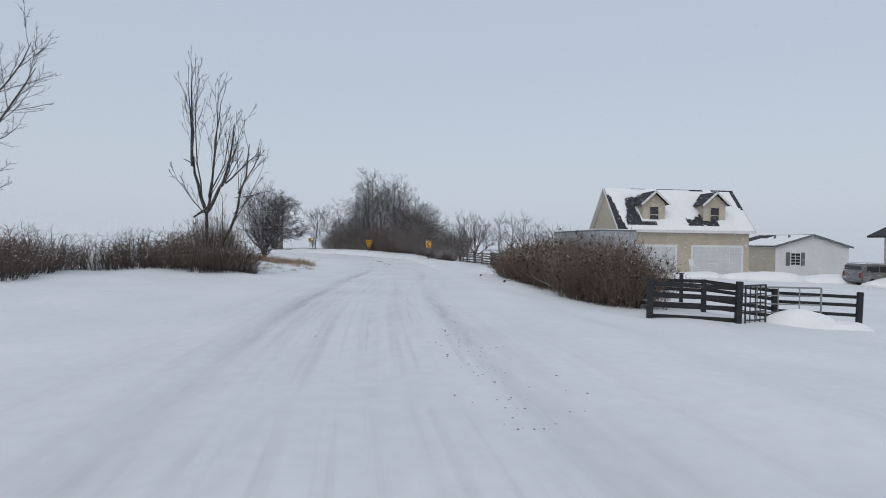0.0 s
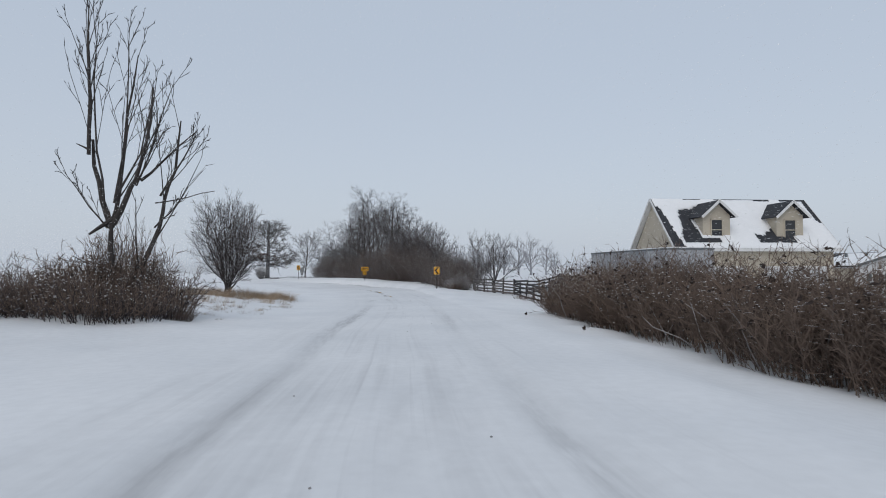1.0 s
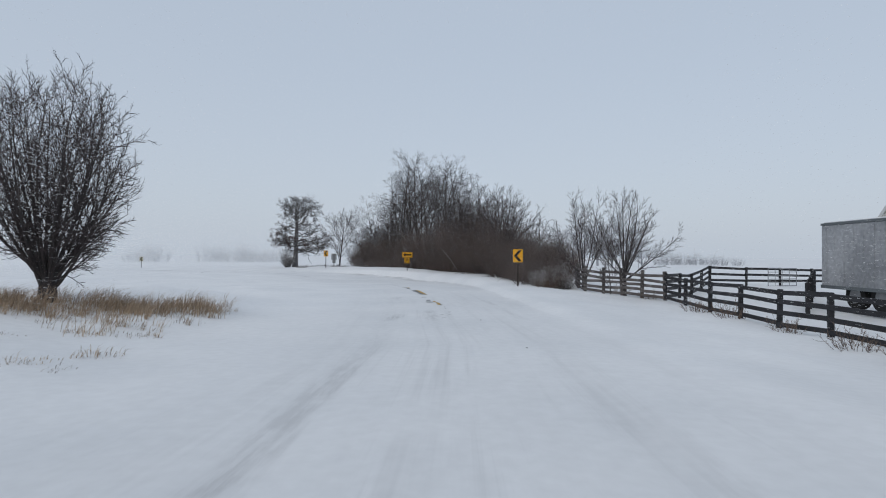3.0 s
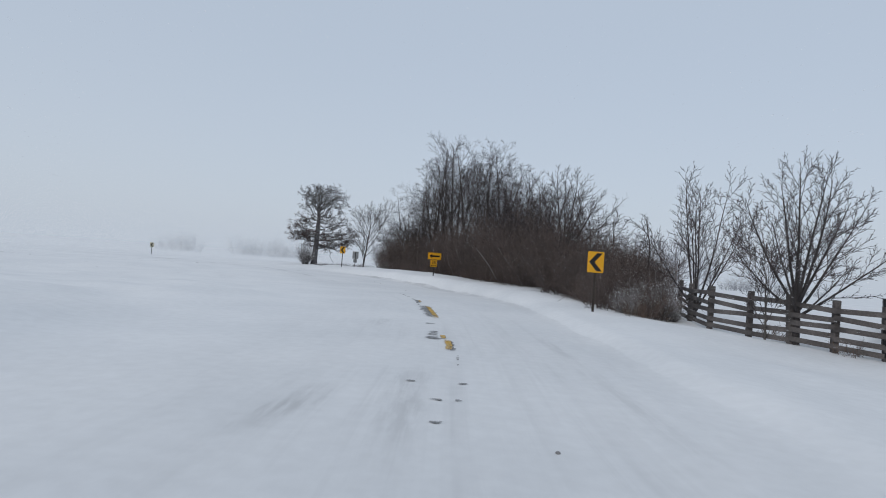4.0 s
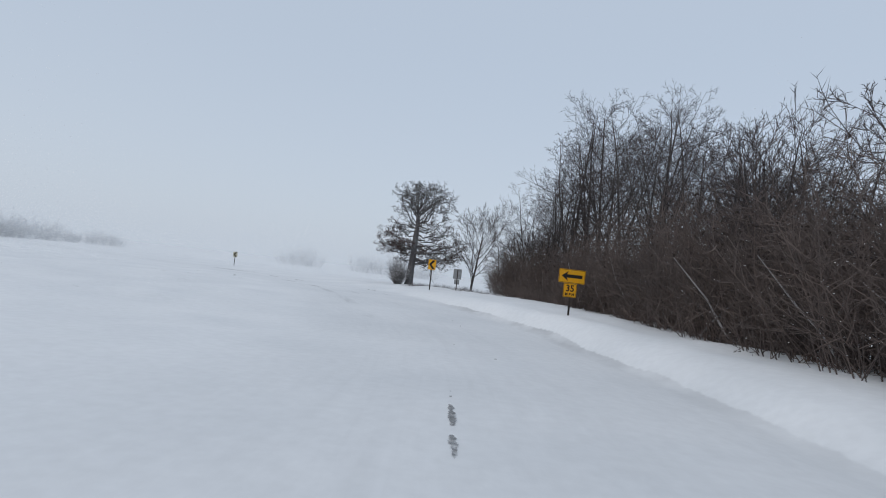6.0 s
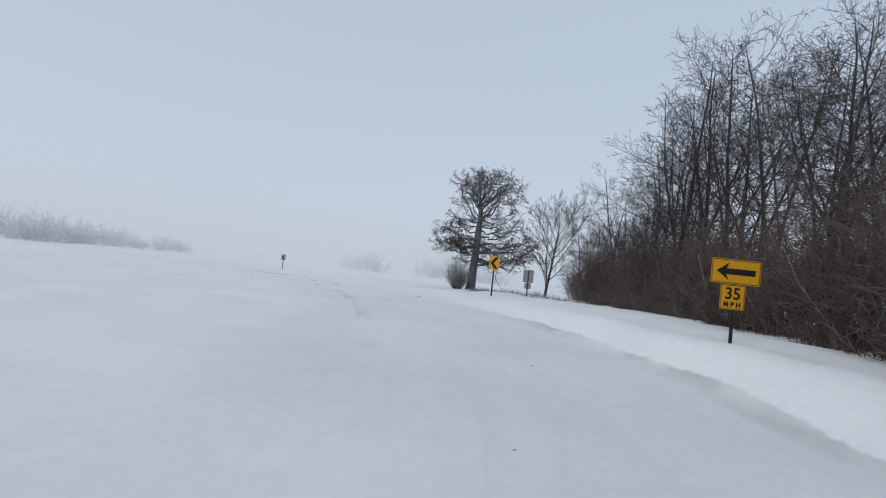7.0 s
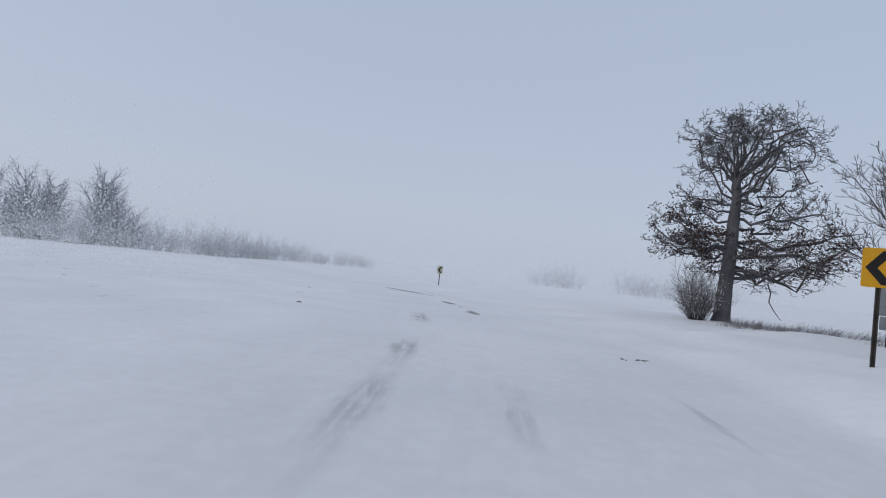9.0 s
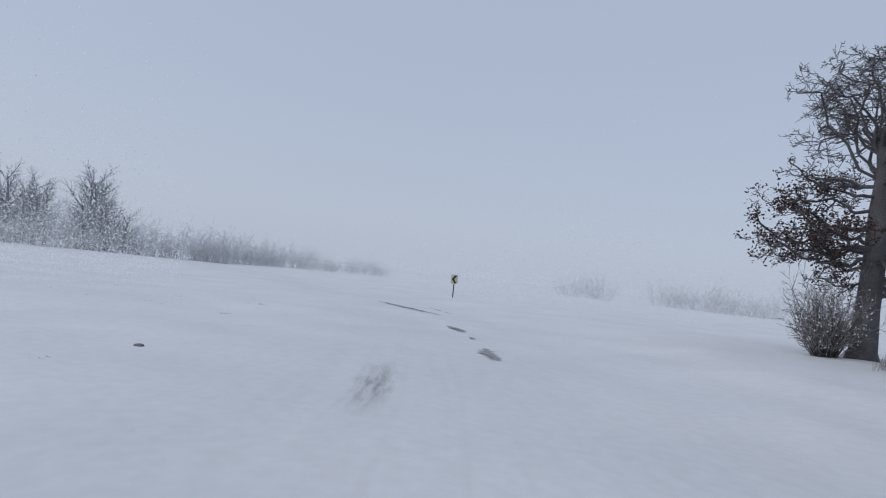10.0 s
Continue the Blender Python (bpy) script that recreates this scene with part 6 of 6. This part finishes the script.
for x in (1.6, 2.8, 9.0):
    for y in (0.25, W - 0.25):
        wheel = part("wheel", rod((x, y - 0.13, 0.12), (x, y + 0.13, 0.12), 0.48, 20), tr, "", None, RUBBER)
        part("rim", rod((x, y - 0.14, 0.12), (x, y + 0.14, 0.12), 0.27, 14), wheel, "dull steel rim", None, GALV)

# ---- parked van ----
van = thing("van", pose(33.2, 40.4, height(33.2, 40.4) - 0.16, 0, 0, 8), "dull grey van with roof rack parked in deep snow", "van")
side = [(-2.3, 0.35), (2.25, 0.35), (2.3, 0.75), (2.1, 0.98), (1.25, 1.08), (0.6, 1.62), (-2.0, 1.68), (-2.28, 1.05)]
bm = prism(side, 1.8, None, Matrix.Translation((0, 0.9, 0)))
bmesh.ops.bevel(bm, geom=[e for e in bm.edges], offset=0.06, segments=2, affect="EDGES")
vb = part("body", bm, van, "", None, CARPAINT)
for x, w in ((-1.45, 0.95), (-0.45, 0.9), (0.42, 0.6)):
    part("window", prism([(x - w / 2, 1.1), (x + w / 2, 1.1), (x + w / 2 - (0.22 if x > 0.3 else 0.02), 1.52), (x - w / 2 + 0.02, 1.52)], 0.02, None, Matrix.Translation((0, -0.895, 0))), van, "dark tinted side window", None, GLASS)
part("rear_window", box(0.03, 1.4, 0.45, (-2.2, 0, 1.34), 0.01, turn=Euler((0, radians(-14), 0)).to_matrix().to_4x4()), van, "dark tinted rear window", None, GLASS)
for sy in (-0.72, 0.72):
    part("tail_lamp", box(0.06, 0.16, 0.4, (-2.29, sy, 0.9), 0.02), van, "red tail lamp", None, LAMP_RED)
    part("roof_rail", rod((-1.8, sy * 0.9, 1.74), (0.4, sy * 0.9, 1.72), 0.02), van, "thin roof rail", None, CHROME)
part("bumper", box(0.16, 1.75, 0.2, (-2.32, 0, 0.45), 0.05), van, "dark bumper", None, SHUTTER)
for x in (-1.45, 1.45):
    for sy in (-0.82, 0.82):
        w = part("wheel", rod((x, sy - 0.11, 0.32), (x, sy + 0.11, 0.32), 0.33, 20), van, "", None, RUBBER)
        part("rim", rod((x, sy - 0.12, 0.32), (x, sy + 0.12, 0.32), 0.2, 14), w, "dull wheel rim", None, GALV)
part("roof_snow", box(2.4, 1.5, 0.06, (-0.75, 0, 1.70), 0.025), van, "thin snow on the roof", None, SNOW_CAP)

# ---- far trees across the fields ----
# Bark and twigs take a bluish grey that stands for haze.
FAR_SPEC = Spec([5, 4, 2, 1], [16, 10, 5], [0.5, 0.5, 0.5], [0.8, 0.65, 0.6], [0.06, 0.1, 0.15, 0.2], [0.02, 0.08, 0.06, 0.05], [0.5, 0.55, 0.6], [0.08, 0.15, 0.15], least=0.012)
far_kinds = []
for k, seed in enumerate((91, 92, 94)):
    rng = random.Random(seed)
    out = canvas()
    grow(out, Vector((0, 0, 0)), UP.copy(), 6.0, 0.2, 0, FAR_SPEC, rng)
    spot = ((-97.5, 81.0), (-99.0, 74.0), (-98.0, 84.0))[k]
    far_kinds.append(plant("far_tree", out, at_ground(*spot, 0, (1.05, 1.0, 0.75)[k]), "distant bare tree with haze painted into its colour", "tree", HAZE_TWIG, HAZE_TWIG, "distant trees across the fields"))
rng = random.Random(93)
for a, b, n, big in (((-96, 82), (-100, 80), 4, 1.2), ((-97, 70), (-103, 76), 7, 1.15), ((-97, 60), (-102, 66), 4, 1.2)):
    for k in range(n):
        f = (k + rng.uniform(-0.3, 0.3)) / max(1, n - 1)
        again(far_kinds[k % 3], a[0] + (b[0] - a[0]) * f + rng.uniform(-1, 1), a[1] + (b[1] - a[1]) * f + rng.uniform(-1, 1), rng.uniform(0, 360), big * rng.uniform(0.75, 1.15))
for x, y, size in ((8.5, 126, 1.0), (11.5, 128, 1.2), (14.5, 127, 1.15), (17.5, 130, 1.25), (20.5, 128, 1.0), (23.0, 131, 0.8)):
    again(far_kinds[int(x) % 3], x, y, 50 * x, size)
HEDGEROW = "distant hedgerow across the fields"
out, rng = bush(96, 5.2, 5.0, 44, 7, 0.6, 0.016, 0.028, 0.5, 0.2, 0.9)
# The hedgerow's haze sits in its twig colour.
far_bush = plant("far_shrub", out, at_ground(-97, 81.5), "distant shrub of a hedgerow, haze painted into its pale colour", "shrub", HAZE_TWIG_DEEP, HAZE_TWIG_DEEP, HEDGEROW)
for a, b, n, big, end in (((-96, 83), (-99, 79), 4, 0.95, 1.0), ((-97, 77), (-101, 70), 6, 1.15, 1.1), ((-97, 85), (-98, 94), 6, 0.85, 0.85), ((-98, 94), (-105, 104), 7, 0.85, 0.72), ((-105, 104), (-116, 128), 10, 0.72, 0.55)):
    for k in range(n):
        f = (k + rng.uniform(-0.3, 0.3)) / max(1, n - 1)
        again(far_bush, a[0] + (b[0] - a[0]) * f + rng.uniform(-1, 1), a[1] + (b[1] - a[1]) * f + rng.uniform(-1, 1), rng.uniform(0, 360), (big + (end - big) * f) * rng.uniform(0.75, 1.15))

# Coloured almost white, so that haze seems to swallow these shrubs.
pale_bush = plant("far_shrub", out, at_ground(-100, 174, 0, 1.1), "shrub of a far hedgerow, coloured nearly white for haze", "shrub", HAZE_TWIG_PALE, HAZE_TWIG_PALE, HEDGEROW)
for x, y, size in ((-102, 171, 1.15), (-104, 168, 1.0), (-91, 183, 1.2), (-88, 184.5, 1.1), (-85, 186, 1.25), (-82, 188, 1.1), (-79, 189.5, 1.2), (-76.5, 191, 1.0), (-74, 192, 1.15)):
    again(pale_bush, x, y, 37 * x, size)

# Same haze-grey twig colour for the growth behind the paddock.
paddock_bush = plant("far_shrub", out, at_ground(33, 156, 0, 0.6), "distant shrub beyond the paddock with haze painted into its grey", "shrub", HAZE_TWIG, HAZE_TWIG, "distant growth beyond the paddock")
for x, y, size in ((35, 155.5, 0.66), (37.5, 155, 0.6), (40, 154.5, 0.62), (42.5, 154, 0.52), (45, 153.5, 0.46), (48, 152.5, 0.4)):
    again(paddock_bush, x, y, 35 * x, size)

# ---- haze made of snow flakes ----
rng_n = np.random.RandomState(95)


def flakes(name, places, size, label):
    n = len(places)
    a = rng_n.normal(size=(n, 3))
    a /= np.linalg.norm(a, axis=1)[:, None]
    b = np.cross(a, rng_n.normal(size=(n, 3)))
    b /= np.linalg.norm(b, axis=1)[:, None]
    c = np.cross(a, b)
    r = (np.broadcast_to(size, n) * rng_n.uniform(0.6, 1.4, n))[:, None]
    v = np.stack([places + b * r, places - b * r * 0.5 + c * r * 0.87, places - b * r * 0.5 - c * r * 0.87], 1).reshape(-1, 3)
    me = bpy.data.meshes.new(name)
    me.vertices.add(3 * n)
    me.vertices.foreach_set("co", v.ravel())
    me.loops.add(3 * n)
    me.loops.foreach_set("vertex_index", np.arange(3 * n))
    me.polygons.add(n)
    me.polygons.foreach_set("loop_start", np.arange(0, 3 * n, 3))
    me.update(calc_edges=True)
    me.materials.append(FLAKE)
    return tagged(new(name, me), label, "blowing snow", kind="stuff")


# Flakes over the road and fields stand in for haze: the nearer the road, the finer, to stay small in view.
def airborne(count, tall, near, far_r, thin):
    """Places and sizes of haze flakes spread through the air about the road, finer and closer set near it, thickest
    over its first stretch.
    """
    s = rng_n.uniform(-4, 60, count)
    r = near * (far_r / near) ** rng_n.uniform(0, 1, count)
    a = rng_n.uniform(-0.06, math.pi + 0.06, count)
    k = np.clip(np.searchsorted(ARC, s) - 1, 0, len(SEG) - 1)
    u = SEG[k] / LEN[k][:, None]
    across = r * np.cos(a)
    p = ROAD[k] + (s - ARC[k])[:, None] * u + across[:, None] * np.c_[u[:, 1], -u[:, 0]]
    ground_z = np.interp(s, *PROFILE)
    z = ground_z + 1.2 + r * np.sin(a)
    thick = np.interp(s, [-4, 34, 42, 60], [1.0, 0.9, 0.08, 0.04])
    ok = (rng_n.uniform(0, 1, count) < thick * np.exp(-np.clip(z - ground_z - 1.5, 0, 99) / tall)) & (z > ground_z + 0.1)
    ok &= np.abs(np.abs(along(p[:, 0], p[:, 1])[1]) - np.abs(across)) < 0.4
    return np.c_[p, z][ok], (thin * r)[ok]


places, sizes = airborne(600000, 2.6, 0.45, 4.6, 0.0014)
flakes("road_haze_flakes", places, sizes, "fine snow flakes in the air, added as haze")

# Oversized flakes low across the open field past the bend, standing in for haze.
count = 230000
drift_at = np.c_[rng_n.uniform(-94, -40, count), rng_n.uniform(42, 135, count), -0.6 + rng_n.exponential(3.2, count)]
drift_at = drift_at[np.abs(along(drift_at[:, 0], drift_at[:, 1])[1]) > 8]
flakes("field_haze_flakes", drift_at, 0.032, "oversized snow flakes over the open field, added as haze")
